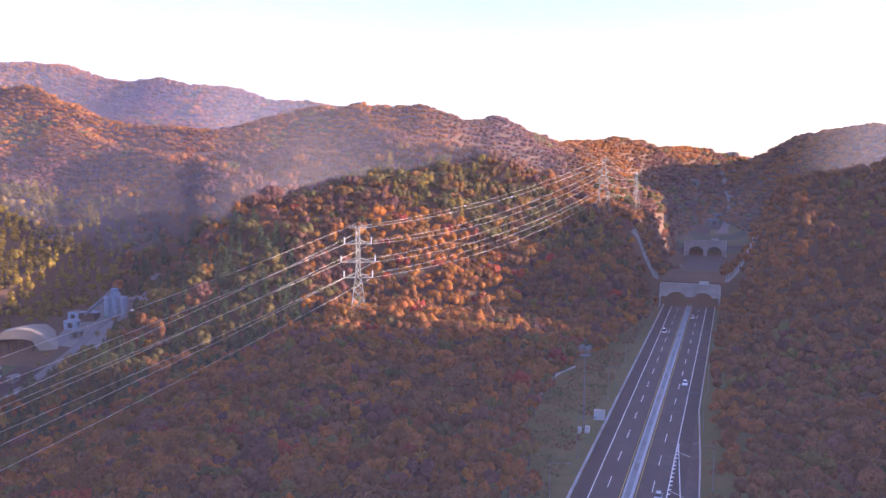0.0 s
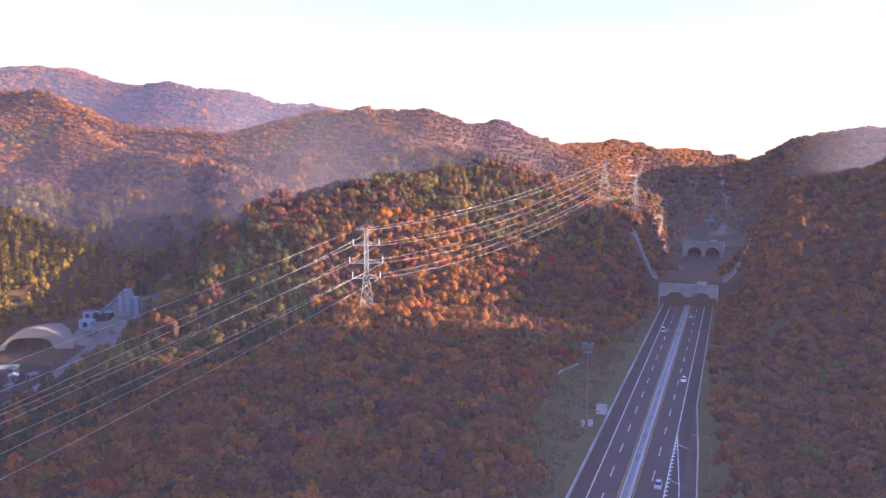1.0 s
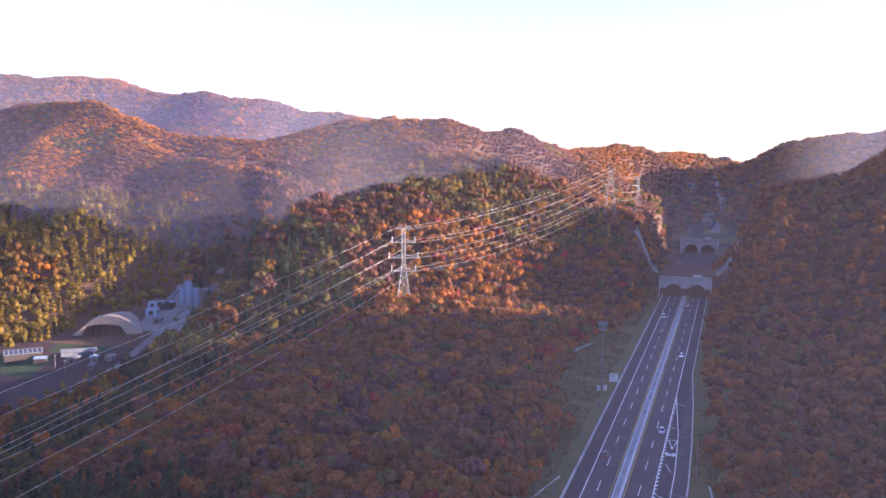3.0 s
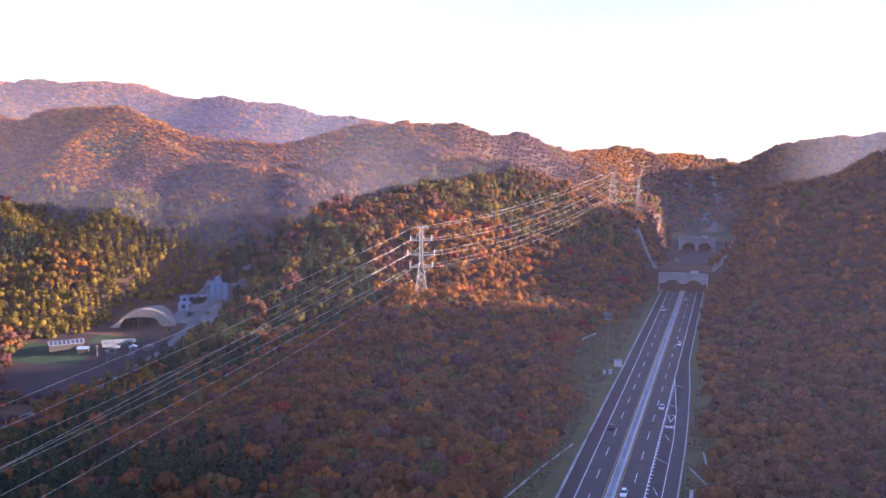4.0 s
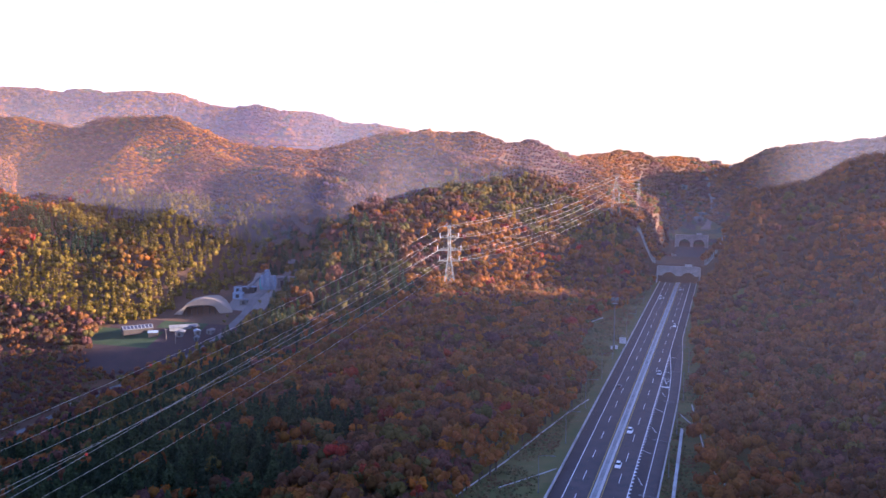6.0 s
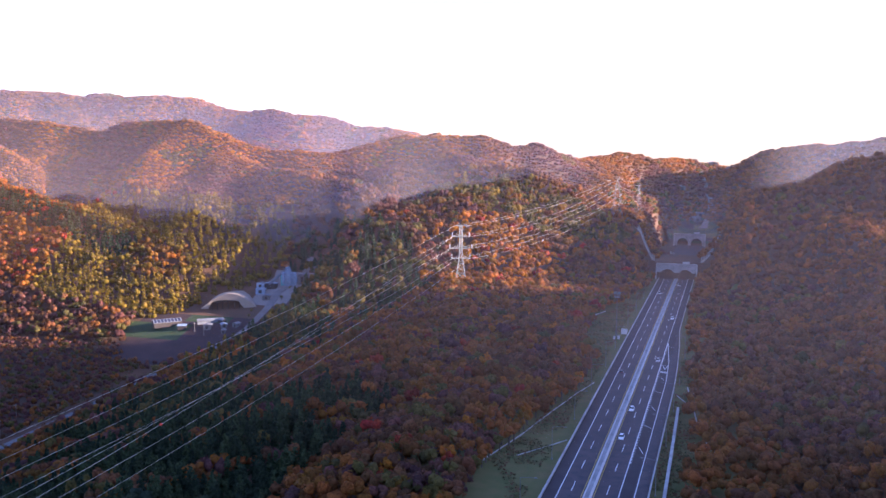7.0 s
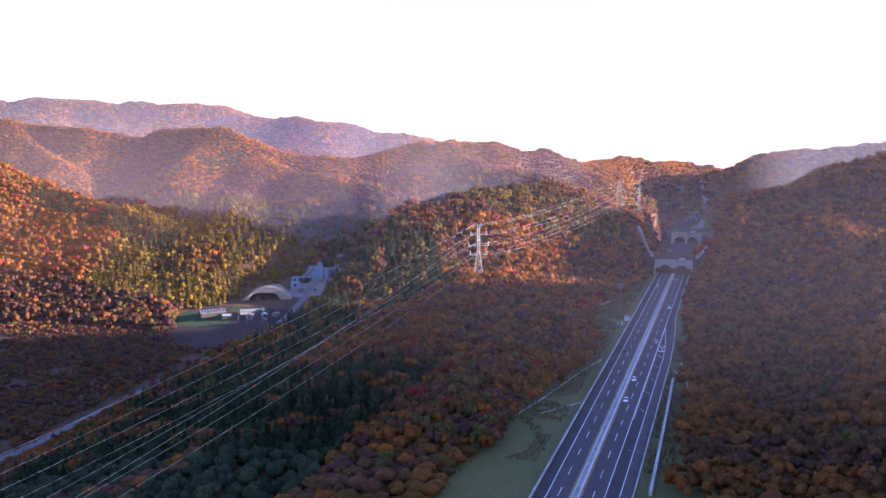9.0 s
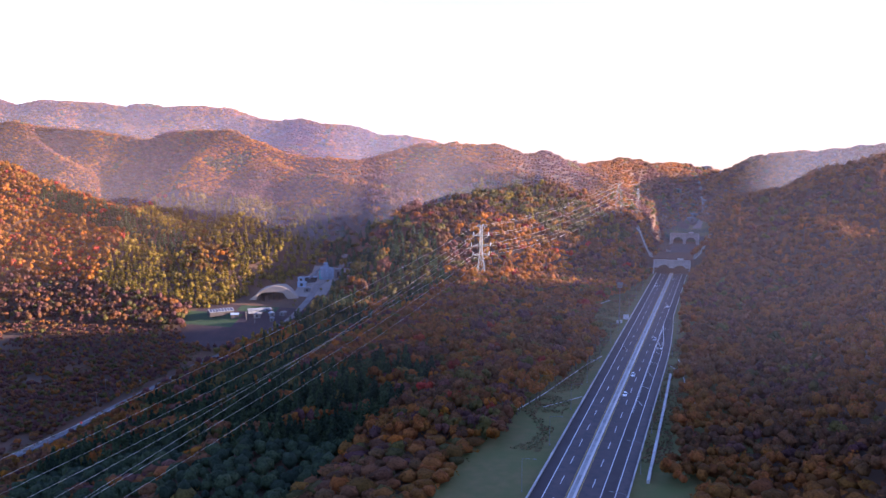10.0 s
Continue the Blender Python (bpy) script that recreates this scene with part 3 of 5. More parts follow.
def species(x, y, z, r1, r2):
    """Which leaf colour a tree has, by where it stands; r1, r2: random numbers."""
    brown, rust, orange, red, ochre, larch, olive, pine, plum = range(9)
    patch = value_noise(x, y, 38, 21)
    fine = value_noise(x, y, 16, 22)
    k = np.where(patch + 0.25 * (r2 - 0.5) < 0.34, brown, np.where(patch + 0.25 * (r2 - 0.5) < 0.76, rust, brown)).astype(int)
    k = np.where((fine > 0.80) & (r2 < 0.6), ochre, k)
    k = np.where((fine < 0.22) & (r2 < 0.6), plum, k)
    k = np.where(r1 < 0.08, olive, np.where(r1 < 0.13, ochre, np.where(r1 > 0.985, red, np.where(r1 > 0.925, orange, np.where(r1 > 0.87, plum, k)))))
    # summit of the front hill and the knob behind it
    # orange leaf colour also carries part of the sunlit patch here
    top = (near(x, y, -122, 388, 48, 17) < 1) | (near(x, y, -120, 438, 44, 26) < 1)
    k = np.where(top, np.where(r1 < 0.55, orange, np.where(r1 < 0.64, red, np.where(r1 < 0.84, rust, ochre))), k)
    # yellow-green back summit
    k = np.where(near(x, y, -130, 492, 95, 26) < 1, np.where(r1 < 0.45, olive, np.where(r1 < 0.7, ochre, np.where(r1 < 0.85, larch, brown))), k)
    # dark pines on the west flank of the hill and at its foot
    west = (x < np.interp(y, [120, 212, 296, 338, 388, 440], [-175, -205, -186, -172, -166, -210])) & (x > -290) & (y > 120) & (y < 430)
    k = np.where(west & (fine + 0.35 * r1 > 0.55), np.where(r2 < 0.6, pine, olive), k)
    k = np.where((y < 150) & (x < -95) & (x > -260) & (fine + 0.3 * r1 > 0.55), pine, k)
    # ochre and yellow crowns along the low spur over the fields
    spur = near(x, y, -288, 290, 34, 17) < 1
    k = np.where(spur & (r1 < 0.75), np.where(r2 < 0.4, larch, np.where(r2 < 0.8, ochre, orange)), k)
    # the sunny western slope: larches low down, a slanting belt of pine above, oak over it
    slope = (x < -296) & (y > 334) & (y < 442)
    k = np.where(slope, np.where(patch + 0.3 * r1 < 0.78, larch, np.where(patch + 0.3 * r1 < 0.92, ochre, np.where(r2 < 0.85, orange, olive))), k)
    k = np.where(slope & (x < -470 + 40 * (patch - 0.5)), np.where(r1 < 0.45, orange, np.where(r1 < 0.75, rust, np.where(r1 < 0.9, red, ochre))), k)
    belt = slope & (np.abs(y - (424 - 0.2 * (x + 610))) < 11) & (x < -415) & (x > -600)
    k = np.where(belt & (r2 < 0.85), pine, k)
    k = np.where((x < -296) & (y < 334) & (y > 60), np.where(r1 < 0.4, plum, np.where(r1 < 0.7, brown, np.where(r1 < 0.85, olive, rust))), k)
    # the high ridges
    high = (y > 430) & (x < -215) & ~slope
    tone = 0.62 * patch + 0.38 * fine + 0.16 * (r1 - 0.5)
    k = np.where(high | (y > 532), np.where(tone < 0.36, plum, np.where(tone < 0.48, brown, np.where(tone < 0.66, rust, orange))), k)
    k = np.where((high | (y > 532)) & (fine > 0.82) & (r1 < 0.7), olive, k)
    # the eastern slope: brown oak with rusty patches
    east = x > 14
    k = np.where(east, np.where(patch + 0.3 * r1 > 0.62, rust, np.where(r1 < 0.75, brown, np.where(r1 < 0.88, plum, olive))), k)
    return k


def lane_x(y):
    return np.interp(y, [60, 136, 180, 225, 250, 280, 330, 380, 405], [-304, -306, -309, -313, -311, -297, -281, -283, -275])


def open_land(x, y, z):
    """Where no forest stands: carriageway, verges, valley fields, yards."""
    road_half = np.interp(y, [-300, 40, 70, 130, 165, 220, 260, 320, 380, 440, 505, 512, 568, 640, 740, 780, 1000], [36, 36, 36, 28, 22, 22, 34, 38, 28, 20, 17, 16, 16, 14, 14, 0, 0])
    east_half = np.interp(y, [-300, 100, 150, 200, 260, 420, 505, 512, 568, 740, 780], [29, 29, 27, 24, 20, 17, 16, 16, 16, 14, 0])
    bare = np.abs(x) + 3 * (value_noise(x, y, 12, 31) - 0.5) < np.where(x > 0, east_half, road_half)
    fl = valley_floor(x, y)
    west_edge = np.interp(y, [276, 300, 313, 328, 345, 365, 385, 405, 420], [-350, -362, -376, -374, -350, -342, -312, -300, -296])
    bare |= (z - fl < 2.5) & (y > 276) & (y < 411) & (x < crest_west(y) + 2) & (x > west_edge + 14 * (value_noise(x, y, 12, 41) - 0.5))
    bare |= in_valley(x, y, z) & (y < 276) & (value_noise(x, y, 14, 41) < 0.25)
    bare |= (np.abs(x - lane_x(y)) < 7) & (y < 262) & (y > 60)
    # cleared strips below the fences at the tunnel mouth
    bare |= (x > -37) & (x < -13) & (y > 496) & (y < 524) & (np.abs(y - (514 - 0.42 * (x + 17.5))) < 11)
    bare |= (x > 13) & (x < 36) & (y > 496) & (y < 526) & (np.abs(y - (514 + 0.57 * (x - 18))) < 9)
    bare |= (y > 760) & (np.abs(x) < 130) & (z - fl < 3)
    return bare


def scatter(x0, x1, y0, y1, step, seed):
    r = np.random.default_rng(seed)
    gx, gy = np.meshgrid(np.arange(x0, x1, step), np.arange(y0, y1, step))
    gx = gx.ravel() + (r.random(gx.size) - 0.5) * step * 0.72
    gy = gy.ravel() + (r.random(gy.size) - 0.5) * step * 0.72
    return gx, gy


CULL_EYE = (30, -60, 102)            # fixed point by the camera's path, for culling hidden trees


def forest(name, x, y, size, seed, label, sort="broad"):
    r = np.random.default_rng(seed)
    z = terrain(x, y)
    keep = ~open_land(x, y, z)
    # drop trees that higher ground hides from the point by the camera's path
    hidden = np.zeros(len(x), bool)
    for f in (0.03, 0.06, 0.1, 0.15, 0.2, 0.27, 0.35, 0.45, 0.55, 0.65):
        hidden |= terrain(x + (CULL_EYE[0] - x) * f, y + (CULL_EYE[1] - y) * f) - (z + (CULL_EYE[2] - z) * f) > 15 + 14 * f
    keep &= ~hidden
    x, y, z = x[keep], y[keep], z[keep]
    r1, r2 = r.random(len(x)), r.random(len(x))
    kind = species(x, y, z, r1, r2)
    V, T, MI, base = [], [], [], 0
    for i in range(len(x)):
        con = kind[i] == 7 or (kind[i] == 5 and r2[i] < 0.7)
        pool = LIGHT if sort == "light" else (SPIRE if sort == "plain" else CONE) if con else PLAIN if sort == "plain" else BROAD
        tv, tf = pool[int(r2[i] * 997) % len(pool)]
        small = 0.62 if y[i] < 300 and in_valley(x[i:i + 1], y[i:i + 1], z[i:i + 1])[0] else 1.0
        s = small * size * (0.74 + 0.5 * r.random() ** 1.3) * (0.8 if con else 1.0)
        a = r.random() * 6.283
        wide = 0.82 + 0.36 * r.random()
        ca, sa = math.cos(a) * s, math.sin(a) * s
        hz = s * (1.0 if con else (0.5 + 0.25 * r.random()) if sort == "light" else 0.75 + 0.4 * r.random())
        p = np.empty_like(tv)
        p[:, 0] = tv[:, 0] * ca * wide - tv[:, 1] * sa + x[i]
        p[:, 1] = tv[:, 0] * sa * wide + tv[:, 1] * ca + y[i]
        p[:, 2] = tv[:, 2] * hz + z[i] + hz * (0.95 if con else 0.85)
        V.append(p)
        T.append(tf + base)
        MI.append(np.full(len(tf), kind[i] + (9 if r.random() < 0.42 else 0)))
        base += len(p)
    V, T, MI = np.concatenate(V), np.concatenate(T), np.concatenate(MI)
    me = bpy.data.meshes.new(name)
    me.vertices.add(len(V))
    me.vertices.foreach_set("co", V.ravel())
    me.loops.add(len(T) * 3)
    me.loops.foreach_set("vertex_index", T.ravel().astype(np.int32))
    me.polygons.add(len(T))
    me.polygons.foreach_set("loop_start", np.arange(0, len(T) * 3, 3, dtype=np.int32))
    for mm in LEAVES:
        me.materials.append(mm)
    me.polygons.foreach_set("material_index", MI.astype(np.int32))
    me.update(calc_edges=True)
    return tagged(new(name, me), label, "forest", kind="stuff")


# single trees along the edge of the wood, by the verge and in the valley
TRUNK = bmesh.new()
bar(TRUNK, (0, 0, -0.6), (0.05, 0.0, 1.3), 0.11, 0.07, seg=6)
for a in range(4):
    bar(TRUNK, (0.05, 0, 0.7 + 0.12 * a), (0.05 + 0.42 * math.cos(a * 1.7), 0.42 * math.sin(a * 1.7), 1.35 + 0.1 * a), 0.045, 0.02, seg=5)
trunk_me = bpy.data.meshes.new("trunk")
TRUNK.to_mesh(trunk_me)
TRUNK.free()
trunk_me.materials.append(M_BARK)
CROWN_ME = {}
TREE_NAMES = ("brown-leaved oak", "rust-leaved oak", "orange-leaved oak", "red-leaved maple", "ochre-leaved oak", "yellow larch", "olive-leaved tree", "dark green pine", "plum-brown oak")


def tree(x, y, kind, size, turn, where, group="", shape=0):
    con = kind == 7
    key = (kind, shape % 3)
    if key not in CROWN_ME:
        tv, tf = (CONE if con else BROAD)[shape % 3]
        me = bpy.data.meshes.new("crown")
        me.from_pydata([tuple(v) for v in tv + np.array((0, 0, 0.95 if con else 1.15))], [], [tuple(int(q) for q in t) for t in tf])
        me.materials.append(LEAVES[kind])
        CROWN_ME[key] = me
    z = float(terrain(np.array([x]), np.array([y]))[0])
    e = empty("tree", pose(x, y, z, 0, 0, turn) @ Matrix.Diagonal((size, size, size * 1.1, 1)))
    for nm, me in (("trunk", trunk_me), ("crown", CROWN_ME[key])):
        o = new(nm, me)
        o.parent = e
    return tagged(e, TREE_NAMES[kind] + " " + where, "tree", group)


rt = np.random.default_rng(5)
gx, gy = scatter(-62, -16, 40, 330, 5.0, 51)
gz = terrain(gx, gy)
edge = (~open_land(gx, gy, gz)) & (open_land(gx + 9, gy, gz) | open_land(gx + 16, gy, gz))
EDGE_TREES = np.stack([gx[edge], gy[edge]], 1)[:240]
kinds = species(EDGE_TREES[:, 0], EDGE_TREES[:, 1], np.zeros(len(EDGE_TREES)), rt.random(len(EDGE_TREES)), rt.random(len(EDGE_TREES)))
for (ax, ay), kd in zip(EDGE_TREES, kinds):
    tree(float(ax), float(ay), int(kd), 2.5 + 1.1 * rt.random(), 360 * rt.random(), "at the edge of the wood above the verge", "trees at the edge of the wood", int(rt.integers(3)))


def apart_from_edge(x, y):
    near_edge = np.zeros(len(x), bool)
    for ax, ay in EDGE_TREES:
        near_edge |= np.hypot(x - ax, y - ay) < 3.0
    return ~near_edge


fx, fy = scatter(-292, -14, 20, 532, 4.7, 11)
k = apart_from_edge(fx, fy)
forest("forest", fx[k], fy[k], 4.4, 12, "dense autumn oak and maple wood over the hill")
fx, fy = scatter(14, 235, 0, 560, 5.0, 13)
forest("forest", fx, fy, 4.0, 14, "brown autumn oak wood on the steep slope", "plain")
fx, fy = scatter(-800, -292, 90, 446, 4.25, 15)
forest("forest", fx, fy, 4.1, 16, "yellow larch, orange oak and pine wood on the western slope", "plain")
fx, fy = scatter(-900, -200, 446, 560, 2.6, 23)
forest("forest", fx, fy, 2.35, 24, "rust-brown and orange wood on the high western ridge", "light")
fx, fy = scatter(-200, 10, 532, 660, 2.7, 19)
forest("forest", fx, fy, 2.4, 20, "rust-brown woods on the ridge behind the hill", "light")
fx, fy = scatter(-1000, 340, 560, 860, 3.5, 17)
k = ~((fx > -200) & (fx < 10) & (fy < 660)) & (terrain(fx, fy) > valley_floor(fx, fy) + 5)
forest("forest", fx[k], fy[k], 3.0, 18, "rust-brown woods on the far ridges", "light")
fx, fy = scatter(-260, 420, 860, 1120, 4.6, 91)
k = terrain(fx, fy) > valley_floor(fx, fy) + 4
forest("forest", fx[k], fy[k], 4.2, 92, "hazy brown woods on the farthest ridge", "light")

for x0, x1, y0, seed in ((40, 240, 0, 93), (-420, -40, 20, 95)):
    fx, fy = scatter(x0, x1, -150, y0, 5.6, seed)
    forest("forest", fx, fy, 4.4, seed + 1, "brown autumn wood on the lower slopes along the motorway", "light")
fx, fy = scatter(-420, -292, 20, 110, 5.4, 97)
forest("forest", fx, fy, 4.4, 98, "thin plum-brown wood along the valley lane", "light")

# young trees clothing the steep sides of the cutting by the tunnel
for x0, x1, y0, y1, seed in ((14, 62, 330, 570, 81), (-50, -14, 440, 540, 83)):
    fx, fy = scatter(x0, x1, y0, y1, 2.6, seed)
    steep = np.hypot(terrain(fx + 1.5, fy) - terrain(fx - 1.5, fy), terrain(fx, fy + 1.5) - terrain(fx, fy - 1.5)) / 3
    k = steep > 0.95
    forest("forest", fx[k], fy[k], 2.6, seed + 1, "young brown trees on the steep sides of the tunnel cutting", "plain")

# tufts and low scrub on the verges
def scrub(name, x, y, size, mats, seed, label):
    r = np.random.default_rng(seed)
    z = terrain(x, y)
    n = 7
    c = np.repeat(np.stack([x, y, z], 1), n, axis=0)
    c[:, :2] += r.normal(size=(len(c), 2)) * size * 0.5
    c[:, 2] += size * 0.25 * r.random(len(c))
    s = size * (0.35 + 0.5 * r.random((len(c), 1)))
    u, w = r.normal(size=(len(c), 3)), r.normal(size=(len(c), 3))
    u /= np.linalg.norm(u, axis=1)[:, None]
    w /= np.linalg.norm(w, axis=1)[:, None]
    up = np.array((0, 0, 0.5))
    V = np.stack([c + u * s, c + w * s, c + (up - 0.5 * (u + w)) * s], 1).reshape(-1, 3)
    me = bpy.data.meshes.new(name)
    me.from_pydata(V.tolist(), [], np.arange(len(V)).reshape(-1, 3).tolist())
    for mm in mats:
        me.materials.append(mm)
    pick = np.repeat((value_noise(x, y, 9, 71) + 0.6 * (r.random(len(x)) - 0.5)) * len(mats), n)
    me.polygons.foreach_set("material_index", np.clip(pick, 0, len(mats) - 1).astype(np.int32))
    return tagged(new(name, me), label, "grass", kind="stuff")


M_TUFT = [material("dry_grass", (0.17, 0.125, 0.055), 0.9, second=(0.13, 0.095, 0.045), scale=0.7, island=0.2),
          material("green_grass", (0.085, 0.085, 0.03), 0.9, second=(0.065, 0.07, 0.028), scale=0.7, island=0.2),
          material("rusty_weeds", (0.15, 0.075, 0.035), 0.9, second=(0.11, 0.055, 0.03), scale=0.7, island=0.2)]
gx, gy = scatter(-46, 44, 20, 500, 1.5, 61)
k = (np.abs(gx) > 18.5) & (np.abs(gx) < 22 + 26 * value_noise(gx, gy, 40, 62)) & open_land(gx, gy, terrain(gx, gy)) & (value_noise(gx, gy, 7, 63) > 0.3)
scrub("grass", gx[k], gy[k], 0.75, M_TUFT, 64, "tufts of dry and green grass on the motorway verges")
gx, gy = scatter(-390, -285, 60, 330, 2.6, 65)
k = in_valley(gx, gy, terrain(gx, gy)) & (value_noise(gx, gy, 11, 66) > 0.5) & ~((gy > 276) & (gx > -374))
scrub("grass", gx[k], gy[k], 1.1, M_TUFT, 67, "dry weeds and scrub over the valley floor")


# ---- overhead lines ----
def wire(name, pts, sag, label, radius=0.05):
    """A hanging cable through the given supports."""
    cu = bpy.data.curves.new(name, "CURVE")
    cu.dimensions, cu.bevel_depth, cu.bevel_resolution = "3D", radius, 0
    sp = cu.splines.new("POLY")
    out = []
    for a, b in zip(pts, pts[1:]):
        n = 24
        for k in range(n if b is not pts[-1] else n + 1):
            f = k / n
            p = Vector(a).lerp(Vector(b), f)
            p.z -= sag * 4 * f * (1 - f)
            out.append(p)
    sp.points.add(len(out) - 1)
    for q, p in zip(sp.points, out):
        q.co = (*p, 1)
    cu.materials.append(M_WIRE)
    me = bpy.data.meshes.new_from_object(bpy.data.objects.new("tmp", cu))
    ob = new(name, me)
    me.materials.clear()
    me.materials.append(M_WIRE)
    return tagged(ob, label, "power line", group="overhead lines")


def arm_tip(base, turn, reach, z):
    return tuple(base @ Vector((reach, 0, z)) for base in [pose(*base, 0, 0, turn)])[0]


FAR_END = {(0, -1): (-180.0, -120.0, 10.0), (1, -1): (-180.0, -120.0, 4.0), (2, -1): (-170.0, -120.0, 4.0), (3, -1): (-160.0, -120.0, 4.0), (0, 1): (-130.0, -120.0, 10.0), (1, 1): (-150.0, -120.0, 4.0), (2, 1): (-140.0, -120.0, 4.0), (3, 1): (-130.0, -120.0, 4.0)}
balls = []
for lv, (z1, r1, z2, r2, z3, r3) in enumerate(LEVELS):
    for s in (-1, 1):
        a = arm_tip(P1, LINE_TURN, s * r1, z1)
        b = arm_tip(P2, 20, s * r2, z2)
        c = arm_tip(P3, 60, s * r3, z3)
        e = FAR_END[(lv, s)]
        kind = "earth_wire" if lv == 0 else "power_line"
        lab = "thin steel earth wire strung between pylons" if lv == 0 else "sagging aluminium power line between pylons"
        wire(kind, [e, a], 5.0, lab, 0.04)
        wire(kind, [a, b], 7.0 if lv else 5.0, lab, 0.04)
        wire(kind, [b, c], 2.0, lab, 0.025)
        if lv == 0:
            for f in ((0.16, 0.43, 0.72) if s < 0 else (0.28,)):
                p = Vector(e).lerp(Vector(a), f)
                p.z -= 4 * 5.0 * f * (1 - f)
                balls.append((p, M_RED if f < 0.5 else M_PORC))
            for f in (0.3, 0.55) if s > 0 else (0.42,):
                p = Vector(a).lerp(Vector(b), f)
                p.z -= 4 * 5.0 * f * (1 - f)
                balls.append((p, M_PORC))
for p, m in balls:
    bm = bmesh.new()
    bmesh.ops.create_icosphere(bm, subdivisions=2, radius=0.42)
    bar(bm, (-0.6, 0, 0), (0.6, 0, 0), 0.09, seg=6)
    o = tagged(obj("marker_ball", bm, m, smooth=True), "round aircraft warning ball clamped on a wire", "marker ball", group="warning balls")
    o.location = p


# ---- motorway furniture ----
def barrier_run(name, pts, h, w, mat, label):
    bm = bmesh.new()
    strip(bm, pts, w, h, h)
    return tagged(obj(name, bm, mat), label, "barrier", kind="structure")


barrier_run("side_barrier", [(-13.35, y, 0.0) for y in range(-380, 500, 40)] + [(-13.35, 505, 0)], 0.85, 0.45, M_CONCRETE, "pale concrete barrier along the motorway shoulder")
barrier_run("side_barrier", [(13.35, y, 0.0) for y in range(302, 500, 30)] + [(13.35, 505, 0)], 0.8, 0.35, M_CONCRETE, "pale concrete barrier along the motorway shoulder")
barrier_run("side_barrier", [(17.6, y, 0.0) for y in range(-380, 212, 40)] + [(17.0, 214, 0), (15.6, 258, 0), (13.5, 302, 0)], 0.8, 0.4, M_CONCRETE, "pale concrete barrier along the slip lane")
# slip lane, tapering in
bm = bmesh.new()
vs = [bm.verts.new(p) for p in ((12.9, -390, -0.012), (17.4, -390, -0.012), (17.0, 210, -0.012), (15.3, 256, -0.012), (12.9, 302, -0.012))]
lo = [bm.verts.new((v.co.x, v.co.y, -0.9)) for v in vs]
bm.faces.new(vs)
bm.faces.new(lo[::-1])
for k in range(5):
    bm.faces.new((vs[k], lo[k], lo[(k + 1) % 5], vs[(k + 1) % 5]))
bmesh.ops.recalc_face_normals(bm, faces=bm.faces)
part("slip_lane", bm, M_ASPHALT, road, "asphalt slip lane merging beside the carriageway")
b = bmesh.new()
strip(b, [(13.5, -380, 0), (13.5, 190, 0), (12.4, 225, 0), (9.3, 268, 0)], 0.22, 0.03, 0.022)
part("edge_line", b, M_LINE, road)
# saw-tooth markings beside the slip lane
for i in range(64):
    y = 80 + i * 3.0
    b = bmesh.new()
    q = [b.verts.new(p) for p in ((9.1, y - 0.9, 0.026), (9.75, y - 0.3, 0.026), (9.75, y + 0.3, 0.026), (9.1, y + 0.3, 0.026))]
    b.faces.new(q)
    part("saw_tooth_mark", b, M_LINE, road)
for y0, kind in ((262, 1), (232, 1), (196, 0), (172, 1), (148, 0), (122, 1), (96, 0)):
    b = bmesh.new()
    strip(b, [(9.6, y0, 0), (12.8, y0 - (3 if kind else 5), 0)] if kind else [(10.6, y0, 0), (12.4, y0 - 6, 0)], 0.18, 0.02, 0.03)
    part("cross_mark", b, M_LINE, road)
# give-way triangle and the worn marks under it
b = bmesh.new()
tri = [(10.0, 219.0), (12.6, 219.0), (11.3, 210.5)]
for (ax, ay), (bx, by) in zip(tri, tri[1:] + tri[:1]):
    strip(b, [(ax, ay, 0), (bx, by, 0)], 0.26, 0.02, 0.03)
part("give_way_triangle", b, M_LINE, road)
b = bmesh.new()
for k in range(5):
    box(b, 9.9 + k * 0.62, 204.0 - 0.4 * (k % 2), 0.0, 10.3 + k * 0.62, 207.0 - 0.5 * (k % 3), 0.03)
part("worn_mark", b, M_LINE, road)


def lamp_post(x, y, arm, h=11.0):
    z = float(terrain(np.array([x]), np.array([y]))[0])
    e = empty("street_lamp", pose(x, y, z))
    h = h - z
    bm = bmesh.new()
    bar(bm, (0, 0, -0.5), (0, 0, h), 0.12, 0.07, seg=8)
    bar(bm, (0, 0, 0), (0, 0, 0.5), 0.26, seg=8)
    part("post", bm, M_POST, e)
    bm = bmesh.new()
    bar(bm, (0, 0, h - 0.1), (arm * 0.5, 0, h + 0.25), 0.08, seg=6)
    bar(bm, (arm * 0.5, 0, h + 0.25), (arm, 0, h + 0.3), 0.07, seg=6)
    part("arm", bm, M_POST, e)
    bm = bmesh.new()
    box(bm, arm - 0.5, -0.2, h + 0.18, arm + 0.5, 0.2, h + 0.42, 0.06)
    part("lantern", bm, M_POST, e, "flat grey lantern head")
    return tagged(e, "slim grey street lamp with a long arm beside the motorway", "street lamp", group="motorway lamps")


for y in (-20, 28, 76, 122, 166, 212, 250, 310, 360, 410, 460):
    lamp_post(-16.4, y, 4.4)
for y in (-40, 8, 54, 100, 144, 188, 236, 284, 330, 380, 430, 478):
    lamp_post(19.4 if y < 240 else 15.4, y, -4.4)

